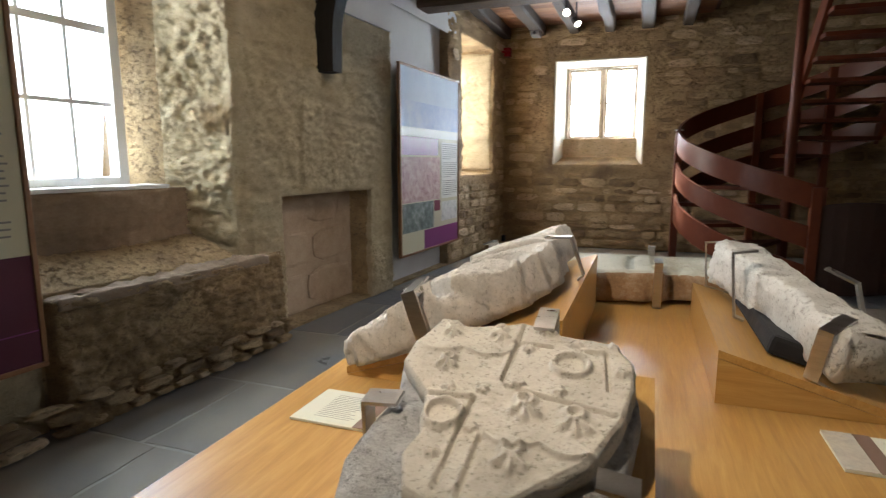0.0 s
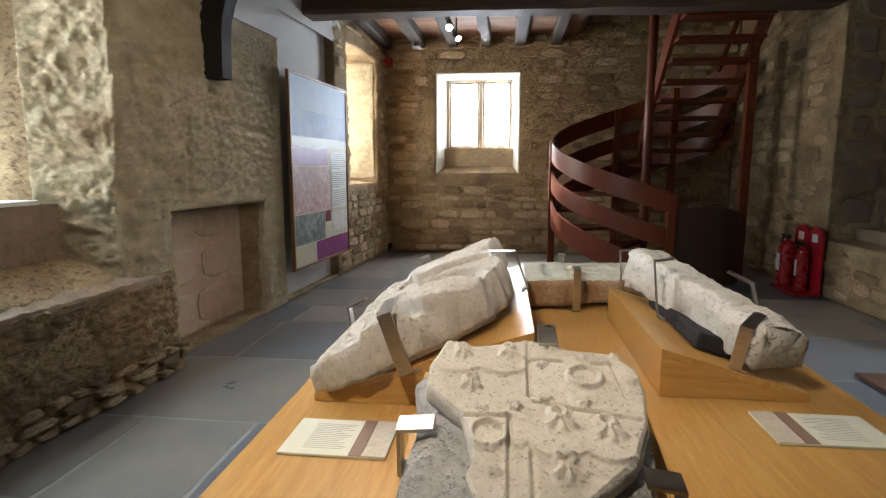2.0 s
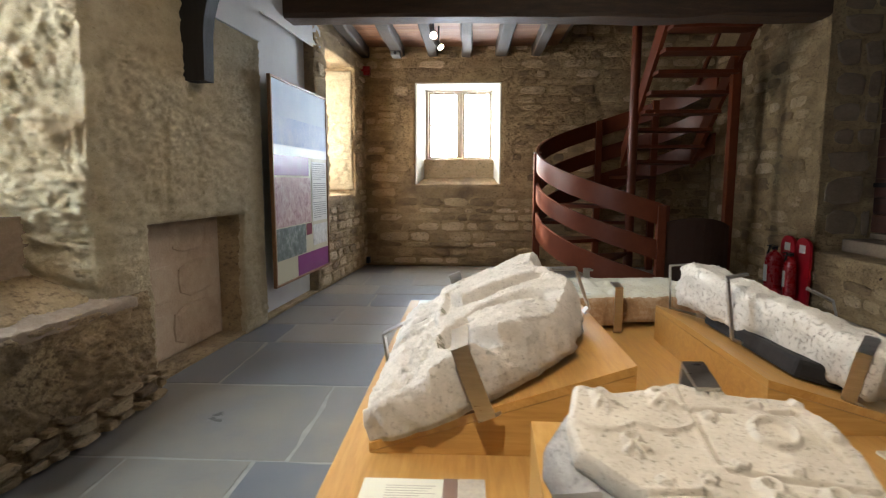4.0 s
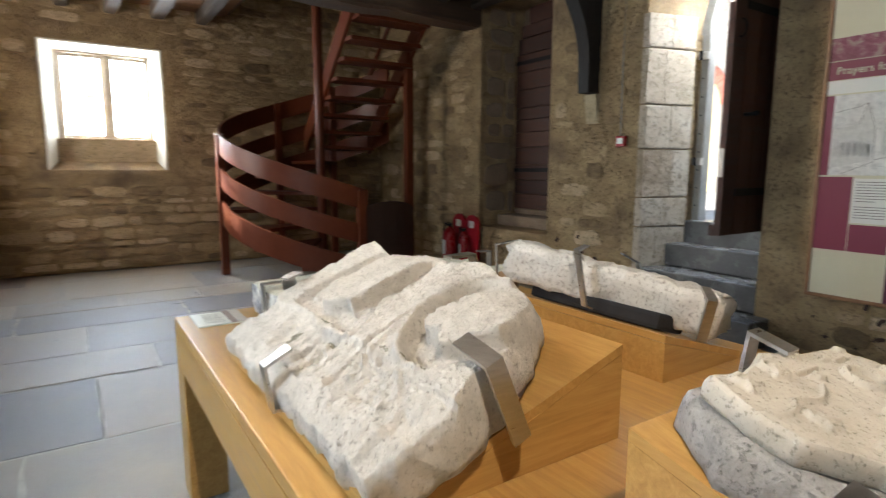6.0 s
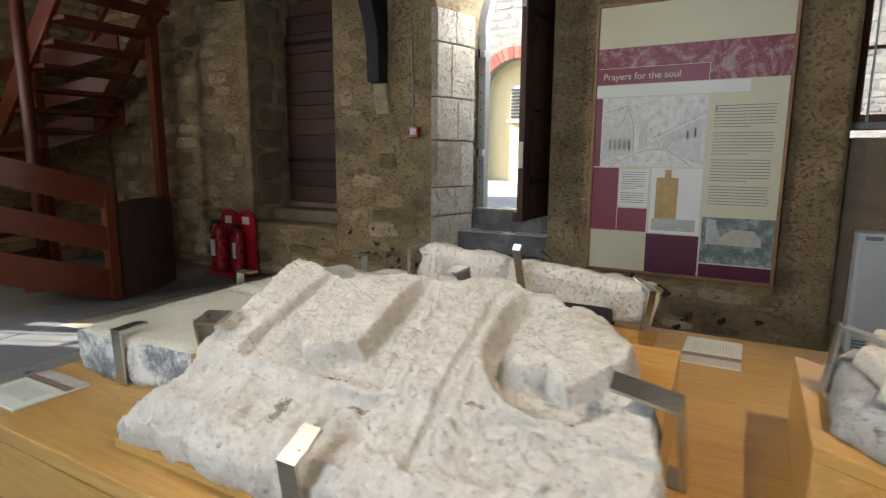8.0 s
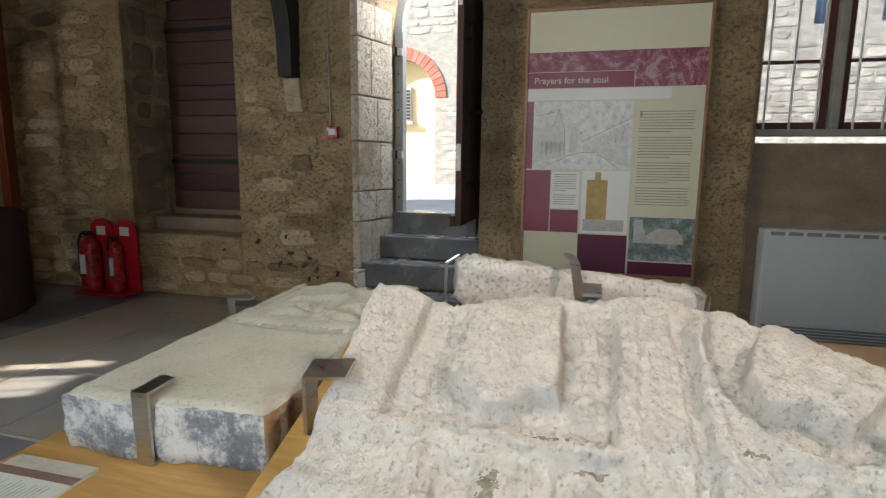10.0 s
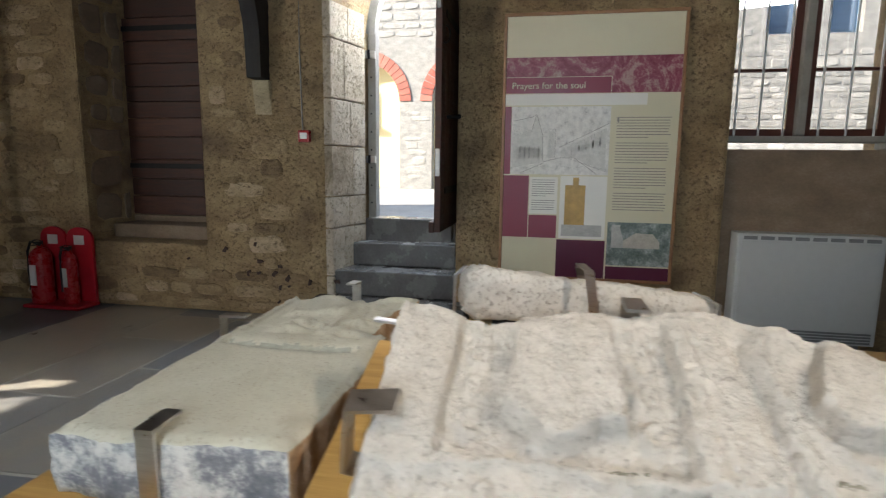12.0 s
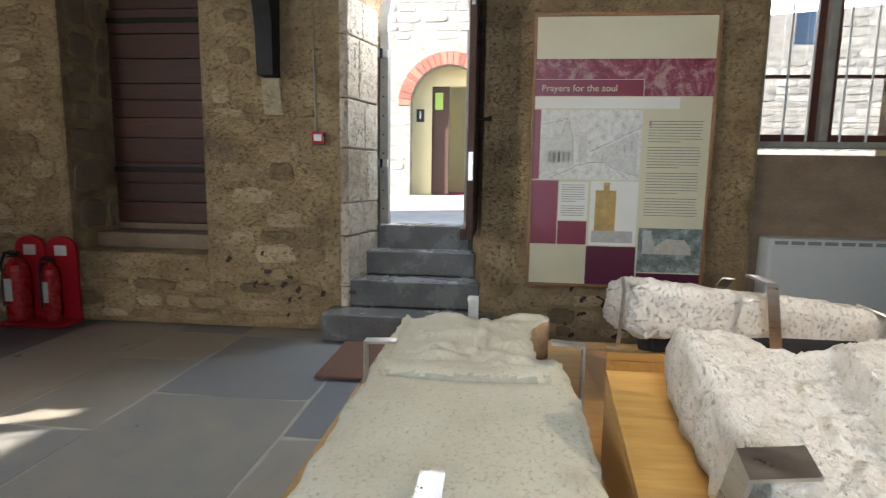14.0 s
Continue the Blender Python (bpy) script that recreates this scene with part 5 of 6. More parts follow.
mE = Matrix(((0, 0, -1, 2.44), (-1, 0, 0, 4.285), (0, 1, 0, 0.415), (0, 0, 0, 1)))
pe, put, (f, iw, ih) = panel("tall framed board headed Prayers for the soul, burgundy and cream", mE, 1.212, 1.855, [
    (0, 1, 0.15, 0.285, M_BURG2, "burgundy band with a faint pattern"), (0, 0.615, 0.225, 0.285, M_BURG, "burgundy title bar"),
    (0, 0.82, 0.288, 0.33, M_PAPER, "faint pale image"), (0.04, 0.62, 0.335, 0.595, M_SKETCH, "pencil drawing of an old street"),
    (0, 0.038, 0.335, 0.595, M_BURG, ""), (0, 0.155, 0.6, 0.845, M_BURG, ""), (0.16, 0.33, 0.605, 0.75, M_PAPER, ""), (0.16, 0.33, 0.755, 0.845, M_BURG, ""),
    (0.345, 0.62, 0.6, 0.845, M_PAPER, "drawing of an interior"), (0.375, 0.495, 0.635, 0.8, M_GOLD, "golden arch in the drawing"), (0.42, 0.455, 0.605, 0.65, M_GOLD, ""), (0.36, 0.6, 0.79, 0.835, M_GREYP, ""),
    (0.335, 0.625, 0.85, 1, M_PURP, "dark purple block"), (0.635, 1, 0.775, 0.945, M_PHOTO, "photograph of a ruin among trees"), (0.635, 1, 0.95, 1, M_PURP, "")],
    [(0.655, 0.96, 0.375, 0.735, 34), (0.175, 0.315, 0.615, 0.74, 14)], "Prayers for the soul",
    [(0, 1, 0.1495, 0.1515, M_CREAM), (0.613, 0.616, 0.225, 0.285, M_CREAM), (0, 0.615, 0.2245, 0.2262, M_CREAM), (0.657, 0.668, 0.375, 0.395, M_INK)])
# the drawing: church gable, tower, a long house, the lane
def draw(points, mat=M_INK, wd=0.003):
    q = [Vector((f + iw * x, f + ih * (1 - y), 0.0292)) for x, y in points]
    for a, b in zip(q, q[1:]):
        part("drawn_line", strap([a, b], (b - a).cross(Vector((0, 0, 1))), wd, 0.0006), mat, pe)


def fill(points, mat):
    part("drawn_shape", prism([(f + iw * x, f + ih * (1 - y)) for x, y in points], 0.0006, m=Matrix.Translation((0, 0, 0.0282))), mat, pe)


fill([(0.05, 0.45), (0.16, 0.43), (0.19, 0.37), (0.23, 0.45), (0.24, 0.545), (0.05, 0.57)], M_PENCIL)
fill([(0.26, 0.43), (0.3, 0.43), (0.3, 0.53), (0.26, 0.53)], M_PENCIL)
fill([(0.34, 0.5), (0.6, 0.415), (0.6, 0.58), (0.42, 0.53), (0.34, 0.53)], M_PENCIL)
draw([(0.05, 0.39), (0.16, 0.375), (0.19, 0.365), (0.23, 0.445), (0.23, 0.54)])
draw([(0.16, 0.43), (0.19, 0.365)])
draw([(0.33, 0.49), (0.61, 0.4)])
draw([(0.24, 0.545), (0.33, 0.53), (0.42, 0.53), (0.55, 0.59)])
draw([(0.1, 0.59), (0.24, 0.55)])
for k in range(5):
    fill([(0.4 + 0.04 * k, 0.49 - 0.01 * k), (0.41 + 0.04 * k, 0.49 - 0.01 * k), (0.41 + 0.04 * k, 0.51 - 0.006 * k), (0.4 + 0.04 * k, 0.51 - 0.006 * k)], M_GREYP)
for k in range(14):
    draw([(0.055 + 0.009 * k, 0.4 + 0.002 * k), (0.05 + 0.009 * k, 0.445 - 0.001 * k)], M_GREYP, 0.0016)
    draw([(0.34 + 0.019 * k, 0.5 - 0.0063 * k), (0.345 + 0.019 * k, 0.51 - 0.0055 * k)], M_GREYP, 0.0016)
    draw([(0.16 + 0.03 * k, 0.56 + 0.002 * (k % 5)), (0.19 + 0.03 * k, 0.565 + 0.004 * (k % 3))], M_GREYP, 0.0018)
for k in range(5):
    draw([(0.27 + 0.007 * k, 0.42), (0.27 + 0.007 * k, 0.53)], M_GREYP, 0.0016)
    fill([(0.09 + 0.028 * k, 0.49), (0.1 + 0.028 * k, 0.485), (0.1 + 0.028 * k, 0.53), (0.09 + 0.028 * k, 0.535)], M_GREYP)
draw([(0.26, 0.42), (0.305, 0.42), (0.305, 0.53)], M_INK, 0.002)
draw([(0.4, 0.5), (0.4, 0.535), (0.6, 0.58)], M_INK, 0.002)
# the photograph: a roofless gable and a low range of walls over dark trees
fill([(0.66, 0.785), (0.71, 0.785), (0.71, 0.8), (0.73, 0.84), (0.73, 0.875), (0.66, 0.875)], M_GREYP)
fill([(0.73, 0.845), (0.8, 0.815), (0.9, 0.818), (0.94, 0.85), (0.94, 0.875), (0.73, 0.875)], M_LABELP)

mW = Matrix(((0.07, 0, 0.9975, -2.585), (0.9975, 0, -0.07, 6.935), (0, 1, 0, 0.29), (0, 0, 0, 1)))
panel("tall framed panel with a blue sky photograph and violet blocks", mW, 1.45, 1.82, [
    (0, 1, 0, 0.17, M_SKYTOP, "pale sky"), (0, 1, 0.17, 0.31, M_SKYP, "blue photograph band"), (0, 1, 0.31, 0.36, M_PAPER, ""), (0, 0.6, 0.36, 0.46, M_VIOLET, "violet title block"),
    (0.02, 0.64, 0.47, 0.72, M_PHOTO2, "pinkish photograph"), (0.02, 0.52, 0.725, 0.885, M_PHOTO, "aerial photograph"), (0.53, 0.64, 0.725, 0.79, M_BURG, ""), (0.66, 0.98, 0.38, 0.72, M_PAPER, ""),
    (0.67, 0.98, 0.74, 0.86, M_SKETCH, "small grey drawing"), (0.36, 1, 0.89, 1, M_VIOLET, "violet block"), (0, 0.35, 0.89, 1, M_CREAM, "")],
    [(0.68, 0.96, 0.39, 0.71, 26)])
mS = Matrix(((0.0738, 0, 0.9973, -2.923), (0.9973, 0, -0.0738, 2.49), (0, 1, 0, 0.33), (0, 0, 0, 1)))
panel("framed board with a dark purple foot by the window", mS, 1.25, 1.8, [
    (0, 1, 0.0, 0.12, M_BURG2, ""), (0.05, 0.6, 0.2, 0.6, M_SKETCH, "grey drawing"), (0, 1, 0.735, 1, M_PURP, "dark purple block"), (0, 1, 0.918, 0.921, M_VIOLET, "")], [(0.65, 0.96, 0.2, 0.7, 30)])


# ---- the winding stair ----
stair = thing("winding_stair", "dark red stained timber winding stair with broad curved side bands", "stair", (1.05, 9.08, 0))
RO, RISE = 1.1, 0.185
part("centre_post", tube([(0, 0, 0), (0, 0, 4.2)], 0.055, 16), M_STAIRW, stair, "dark round newel pole")


def at(deg, r, z):
    return Vector((r * math.cos(radians(deg)), r * math.sin(radians(deg)), z))


for i in range(8):
    a0, z = -90 - 30 * i, RISE * (i + 1)
    pts = [(0.05 * math.cos(radians(a0)), 0.05 * math.sin(radians(a0)))] + [((RO - 0.03) * math.cos(radians(a0 - k * 33 / 5)), (RO - 0.03) * math.sin(radians(a0 - k * 33 / 5))) for k in range(6)] + [(0.05 * math.cos(radians(a0 - 33)), 0.05 * math.sin(radians(a0 - 33)))]
    part("tread", prism(pts, 0.04, m=Matrix.Translation((0, 0, z - 0.04))), M_STAIRW, stair)


def band(lo, hi, d0, d1, base, r=RO, th=0.028):
    """A broad board bent round the stair, rising with it."""
    bm, prev = bmesh.new(), None
    n = 120
    for i in range(n + 1):
        d = d0 + (d1 - d0) * i / n
        z = base(d)
        ring = [bm.verts.new(at(d, rr, z + zz)) for rr, zz in ((r, lo), (r + th, lo), (r + th, hi), (r, hi))]
        if prev:
            for q in range(4):
                bm.faces.new((prev[q], prev[(q + 1) % 4], ring[(q + 1) % 4], ring[q]))
        else:
            bm.faces.new(ring)
        prev = ring
    bm.faces.new(prev)
    return part("side_band", bm, M_STAIRW, stair, "broad curved mahogany band", smooth=False)


def climb(d):
    return (-90 - d) / 90 * 0.55


band(0.78, 1.0, -86, -345, climb)
band(0.42, 0.62, -86, -345, climb)
band(0.0, 0.26, -86, -345, climb)
for d, z0, z1 in ((-188, 0.0, 1.56), (-90, 0.0, 0.98), (-262, 0.0, 2.05), (-300, 0.0, 2.3)):
    c = at(d, RO + 0.014, 0)
    p = part("newel_post", box(c.x - 0.043, c.x + 0.043, c.y - 0.043, c.y + 0.043, z0, z1, 0.008), M_STAIRW, stair, "square mahogany newel post")
    if d == -188:
        part("cap", box(c.x - 0.045, c.x + 0.045, c.y - 0.045, c.y + 0.045, z1 + 0.001, z1 + 0.018, 0.006), M_STEEL, p, "bright metal post cap")
# upper flight, straight, back towards the beam
n = 8
for i in range(n):
    y, z = 0.42 - 0.2 * i, 1.665 + RISE * i
    part("tread", box(0.06, 0.92, y - 0.24, y + 0.03, z - 0.04, z, 0.004), M_STAIRW, stair)
for x in (0.03, 0.92):
    m = Matrix()
    bm = prism([(0.62, 1.4), (0.62, 1.66), (-1.22, 3.4), (-1.22, 3.0), (-1.05, 2.95)], 0.045, m=Matrix(((0, 0, 1, x), (1, 0, 0, 0), (0, 1, 0, 0), (0, 0, 0, 1))))
    part("string", bm, M_STAIRW, stair, "sloping stair string board")
for y0, z0 in ((0.5, 1.6),):
    part("newel_post", box(0.88, 0.97, -0.55, -0.46, 0, 2.62, 0.006), M_STAIRW, stair)
part("handrail", tube([(0.94, 0.55, 2.45), (0.94, -1.15, 4.0)], 0.03, 8), M_STAIRW, stair)
# boards that close the foot of the stair
bm, prev = bmesh.new(), None
for i in range(9):
    d = -88 + 46 * i / 8
    ring = [bm.verts.new(at(d, r, z)) for r, z in ((RO, 0.0), (RO + 0.03, 0.0), (RO + 0.03, 0.85 - 0.004 * (i - 3) ** 2), (RO, 0.85 - 0.004 * (i - 3) ** 2))]
    if prev:
        for q in range(4):
            bm.faces.new((prev[q], prev[(q + 1) % 4], ring[(q + 1) % 4], ring[q]))
    else:
        bm.faces.new(ring)
    prev = ring
bm.faces.new(prev)
part("stair_side_board", bm, M_DARKIN, stair, "dark curved board closing the stair foot")


# ---- safety things, heater, mat, lamps ----
stand = thing("extinguisher_stand", "red plastic double stand for fire extinguishers by the wall", "stand", (2.3, 7.98, 0))
part("base", box(-0.12, 0.12, -0.27, 0.27, 0, 0.03, 0.012), M_REDPL, stand)
for y in (-0.13, 0.13):
    pts = [(-0.125, 0), (0.125, 0), (0.125, 0.55)] + [(0.125 * math.cos(t), 0.55 + 0.1 * math.sin(t)) for t in [math.pi * k / 10 for k in range(1, 10)]] + [(-0.125, 0.55)]
    b = part("back_board", prism(pts, 0.025, m=Matrix(((0, 0, 1, 0.095), (1, 0, 0, y), (0, 1, 0, 0.02), (0, 0, 0, 1)))), M_REDPL, stand)
    part("sign", box(0.091, 0.094, y - 0.05, y + 0.05, 0.52, 0.6), M_PAPER, b, "small printed instruction sign")


def extinguisher(x, y, r, h, label):
    e = thing("fire_extinguisher", label, "extinguisher", (x, y, 0.031), "fire extinguishers on the stand")
    prof = [(0, r * 0.9), (0.015, r), (h * 0.72, r), (h * 0.8, r * 0.86), (h * 0.86, r * 0.5), (h * 0.88, 0.022), (h * 0.93, 0.02)]
    part("cylinder", tube([(0, 0, z) for z, _ in prof], [q for _, q in prof], 20), M_RED, e, smooth=False)
    part("label_print", box(-r - 0.002, -r * 0.96, -r * 0.35, r * 0.35, h * 0.3, h * 0.62), M_PAPER, e, "pale printed label")
    v = part("valve", box(-0.02, 0.02, -0.02, 0.02, h * 0.9, h * 0.97, 0.004), M_BLACK, e)
    part("lever", strap([(0.03, 0, h * 0.97), (-0.03, 0, h * 1.0), (-0.08, 0, h * 0.98)], (0, 1, 0), 0.018, 0.006), M_BLACK, v)
    part("lever", strap([(0.02, 0, h * 0.93), (-0.07, 0, h * 0.92)], (0, 1, 0), 0.018, 0.006), M_BLACK, v)
    part("hose", tube([(0, 0.015, h * 0.93), (-0.01, r * 0.9, h * 0.96), (-0.01, r * 1.35, h * 0.8), (-0.01, r * 1.4, h * 0.5), (-0.02, r * 1.15, h * 0.28)], 0.011, 8), M_BLACK, e)
    part("nozzle", tube([(-0.02, r * 1.15, h * 0.28), (-0.025, r * 1.1, h * 0.2)], [0.009, 0.014], 8), M_BLACK, e)


extinguisher(2.28, 8.13, 0.085, 0.54, "large red fire extinguisher with a black hose")
extinguisher(2.3, 7.87, 0.058, 0.5, "slim red fire extinguisher with a black hose")

call = thing("fire_call_point", "small red fire alarm call point on the stone wall", "alarm", (2.46, 5.8, 1.435))
part("case", box(-0.04, 0.0, -0.045, 0.045, -0.045, 0.045, 0.006), M_RED, call)
part("window", box(-0.043, -0.0405, -0.028, 0.028, -0.02, 0.026), M_PAPER, call, "pale printed push plate")
part("conduit", tube([(-0.008, 0.02, 0.045), (-0.008, 0.03, 0.6), (-0.008, 0.025, 1.55)], 0.006, 8), M_MULL, call, "thin surface cable")

heater = thing("storage_heater", "grey-white storage heater under the barred window", "heater", (2.46, 2.22, 0))
part("body", box(-0.07, 0.09, -0.45, 0.45, 0.06, 0.8, 0.012), M_HEATER, heater)
part("front_panel", box(-0.078, -0.071, -0.425, 0.425, 0.16, 0.745, 0.003), M_HEATER, heater)
for i in range(8):
    y = -0.415 + 0.106 * i
    part("top_slot", box(-0.0725, -0.068, y, y + 0.085, 0.758, 0.782), M_GRILLE, heater, "dark top grille slot")
for i in range(4):
    part("bottom_slat", box(-0.074, -0.069, -0.42, 0.42, 0.075 + 0.02 * i, 0.088 + 0.02 * i), M_GRILLE, heater)
for y in (-0.36, 0.28):
    part("foot", box(-0.06, 0.06, y, y + 0.08, 0, 0.06), M_GRILLE, heater)
sw = thing("heater_switch", "black switch box with a cable beside the heater", "switch", (2.53, 1.66, 0.95))
part("case", box(-0.03, 0, -0.05, 0.05, -0.04, 0.04, 0.004), M_BLACK, sw)
part("cable", tube([(-0.015, 0.02, -0.04), (-0.02, 0.03, -0.16), (-0.015, 0.06, -0.2)], 0.006, 6), M_WHITE, sw)

tagged(part("doormat", box(1.48, 2.17, 4.75, 5.53, 0.003, 0.022, 0.006), M_MATB), "worn brown coir doormat on the flagstones", "mat")


def ceiling_spot(x, y, z, aim, group="ceiling spotlights"):
    s = thing("spotlight", "small black ceiling spotlight with a bright lens", "spotlight", (x, y, z), group)
    d = (Vector(aim) - Vector((x, y, z))).normalized()
    part("head", tube([-d * 0.06, d * 0.045], [0.032, 0.042], 14), M_LAMP, s)
    part("lens", tube([d * 0.046, d * 0.05], 0.037, 14), M_BULB, s, "glowing lens")
    part("stem", tube([(0, 0, 0.03), (0, 0, 2.93 + 0.14 - z)], 0.009, 8), M_LAMP, s)


# last spot is added, not known to hang there, to brighten the west wall
SPOTS = (((-1.3, 8.59, 2.82), (-0.6, 4.2, 0.7), 16), ((-1.27, 9.2, 2.85), (0.6, 7.5, 0.5), 10), ((-1.2, 6.9, 2.86), (2.4, 3.75, 1.7), 40), ((-1.55, 4.9, 2.86), (-0.5, 3.2, 0.7), 20), ((-1.3, 2.2, 2.86), (-0.7, 3.5, 0.8), 38), ((-0.2, 4.2, 2.86), (-2.8, 5.4, 1.3), 18))
for (x, y, z), aim, watts in SPOTS:
    ceiling_spot(x, y, z, aim)
wl = thing("security_camera", "small grey security camera in the ceiling corner", "camera", (-1.885, 10.0, 2.934))
part("case", box(-0.06, 0.06, -0.16, 0.06, -0.06, 0.0, 0.01), M_GRILLE, wl)
part("lens", tube([(0, -0.16, -0.03), (0, -0.175, -0.03)], 0.02, 10), M_BLACK, wl)
al = tagged(part("alarm_sounder", box(-2.42, -2.28, 10.14, 10.24, 2.68, 2.8, 0.015), M_RED), "red fire alarm sounder high in the corner", "alarm")
tagged(part("floor_socket", box(-2.4, -2.32, 10.14, 10.24, 0.04, 0.13, 0.01), M_BLACK), "small black box in the corner by the floor", "box")

# ---- courtyard seen through the door and the window ----
def round_arch(uc, r, z0, zs, k=14):
    return [(uc - r, z0), (uc + r, z0)] + [(uc + r * math.cos(math.pi * i / k), zs + r * math.sin(math.pi * i / k)) for i in range(k + 1)]


house = thing("courtyard_building", "sunlit stone outbuilding with brick arches across the courtyard", "building", (9.6, 5, 0.735))
HM = Matrix.Translation((0, -5, -0.735)) @ Matrix(((0, 1, 0, 0), (1, 0, 0, 0), (0, 0, 1, 0), (0, 0, 0, 1)))


def hpart(name, b, mat, parent=None, label=""):
    for v in b.verts:
        v.co = HM @ v.co
    return part(name, b, mat, parent or house, label)


ARCHES = ((5.52, 0.78), (7.75, 0.78), (10.0, 0.78))
bm = bmesh.new()
loops = [rect(-14, 22, 0.735, 5.3)] + [round_arch(c, r, 0.736, 2.5) for c, r in ARCHES] + [rect(-1.3, -0.75, 3.6, 4.5), rect(-0.3, 0.25, 3.6, 4.5)]
for dep in (0, 0.5):
    vs = [[bm.verts.new((u, dep, z)) for u, z in lp] for lp in loops]
    fl = [v for lp in vs for v in lp]
    for tri in tessellate_polygon([[Vector((u, z, 0)) for u, z in lp] for lp in loops]):
        bm.faces.new([fl[i] for i in tri])
    if dep == 0:
        front = vs
for lf, lb in zip(front, vs):
    for i in range(len(lf)):
        bm.faces.new((lf[i], lf[(i + 1) % len(lf)], lb[(i + 1) % len(lb)], lb[i]))
hwall = hpart("wall", bm, M_OUTSTONE)
hpart("roof", prism([(-0.35, 5.25), (4, 7.0), (4, 7.15), (-0.35, 5.4)], 36, m=Matrix(((0, 0, 1, -14), (1, 0, 0, 0), (0, 1, 0, 0), (0, 0, 0, 1)))), M_GREYP)
for c, r in ARCHES:
    for i in range(23):
        a0, a1 = math.pi * i / 23 + 0.008, math.pi * (i + 1) / 23 - 0.008
        q = [(c + rr * math.cos(a), 2.5 + rr * math.sin(a)) for rr, a in ((r, a0), (r, a1), (r + 0.24, a1), (r + 0.24, a0))]
        hpart("arch_brick", prism(q, 0.08, m=Matrix(((1, 0, 0, 0), (0, 0, 1, -0.02), (0, 1, 0, 0), (0, 0, 0, 1)))), M_BRICK)
    hpart("infill", box(c - r - 0.05, c + r + 0.05, 0.25, 0.4, 0.74, 3.4) if c != 5.52 else box(5.9, 6.35, 0.25, 0.4, 0.74, 3.4), M_RENDER, label="cream rendered infill")
hpart("infill", box(4.7, 5.9, 0.25, 0.4, 2.9, 3.4), M_RENDER, label="cream rendered infill")
hpart("infill", box(4.6, 4.95, 0.25, 0.4, 0.74, 2.9), M_RENDER, label="cream rendered infill")
hpart("doorway_back", box(4.6, 6.3, 1.6, 1.7, 0.74, 3.4), M_RENDER)
hpart("passage_floor", box(4.6, 6.3, 0.4, 1.6, 0.736, 0.75), M_BURG)
fd = hpart("open_door", box(5.55, 5.9, 0.3, 0.34, 0.76, 2.9, 0.005), M_DARKIN, label="dark brown door with a small pane")
hpart("pane", box(5.68, 5.84, 0.285, 0.299, 2.45, 2.78), plain("leafy_pane", (0.35, 0.5, 0.12), 0.3), fd)
sg = hpart("sign", box(6.05, 6.21, 0.235, 0.248, 2.2, 2.45), M_SIGN, label="small black sign with a white figure shape")
hpart("symbol", box(6.115, 6.145, 0.232, 0.2345, 2.26, 2.37), M_WHITE, sg)
hpart("symbol", tube([(6.13, 0.2335, 2.395), (6.13, 0.2345, 2.395)], 0.018, 8), M_WHITE, sg)
lw = hpart("louvre_window", box(7.55, 7.95, 0.2, 0.249, 2.05, 2.75), M_GREYP)
for i in range(9):
    hpart("slat", box(7.57, 7.93, 0.18, 0.2, 2.08 + 0.07 * i, 2.12 + 0.07 * i), M_BLACK, lw)
hpart("ledge", box(7.5, 8.0, 0.12, 0.25, 1.98, 2.04), M_GREYP, lw)
for a, b in ((-1.3, -0.75), (-0.3, 0.25)):
    wn = hpart("upper_window", box(a, b, 0.2, 0.24, 3.6, 4.5), M_BLUE)
    hpart("pane", box(a + 0.06, b - 0.06, 0.185, 0.199, 3.66, 4.44), plain("dark_pane", (0.1, 0.14, 0.2), 0.1), wn)


# ---- pieces: stones of the walls, flags of the floor ----
def stone_templates(name, mat, count, jitter):
    made = []
    for k in range(count):
        n, ring = 11, []
        for i in range(n):
            a = 2 * math.pi * (i + 0.5) / n
            c, s = math.cos(a), math.sin(a)
            r = 0.5 / max(abs(c), abs(s)) ** 0.82 / 1.0
            r *= random.uniform(1 - jitter, 1.0)
            ring.append((max(-0.5, min(0.5, r * c)), max(-0.5, min(0.5, r * s))))
        tx, tz = random.uniform(-1, 1), random.uniform(-1, 1)
        vs = [(x, 0.6, z) for x, z in ring] + [(x * 0.96, -0.5 + random.uniform(-0.2, 0.2), z * 0.95) for x, z in ring] + [(x * random.uniform(0.74, 0.88), -0.95 + 0.25 * tx * x + 0.35 * tz * z + random.uniform(-0.14, 0.14), z * random.uniform(0.7, 0.86)) for x, z in ring]
        fs = [(i, (i + 1) % n, n + (i + 1) % n, n + i) for i in range(n)] + [(n + i, n + (i + 1) % n, 2 * n + (i + 1) % n, 2 * n + i) for i in range(n)] + [tuple(range(2 * n, 3 * n))]
        me = bpy.data.meshes.new(name)
        me.from_pydata(vs, [], fs)
        me.materials.append(mat)
        made.append((me, vs, fs))
    return made


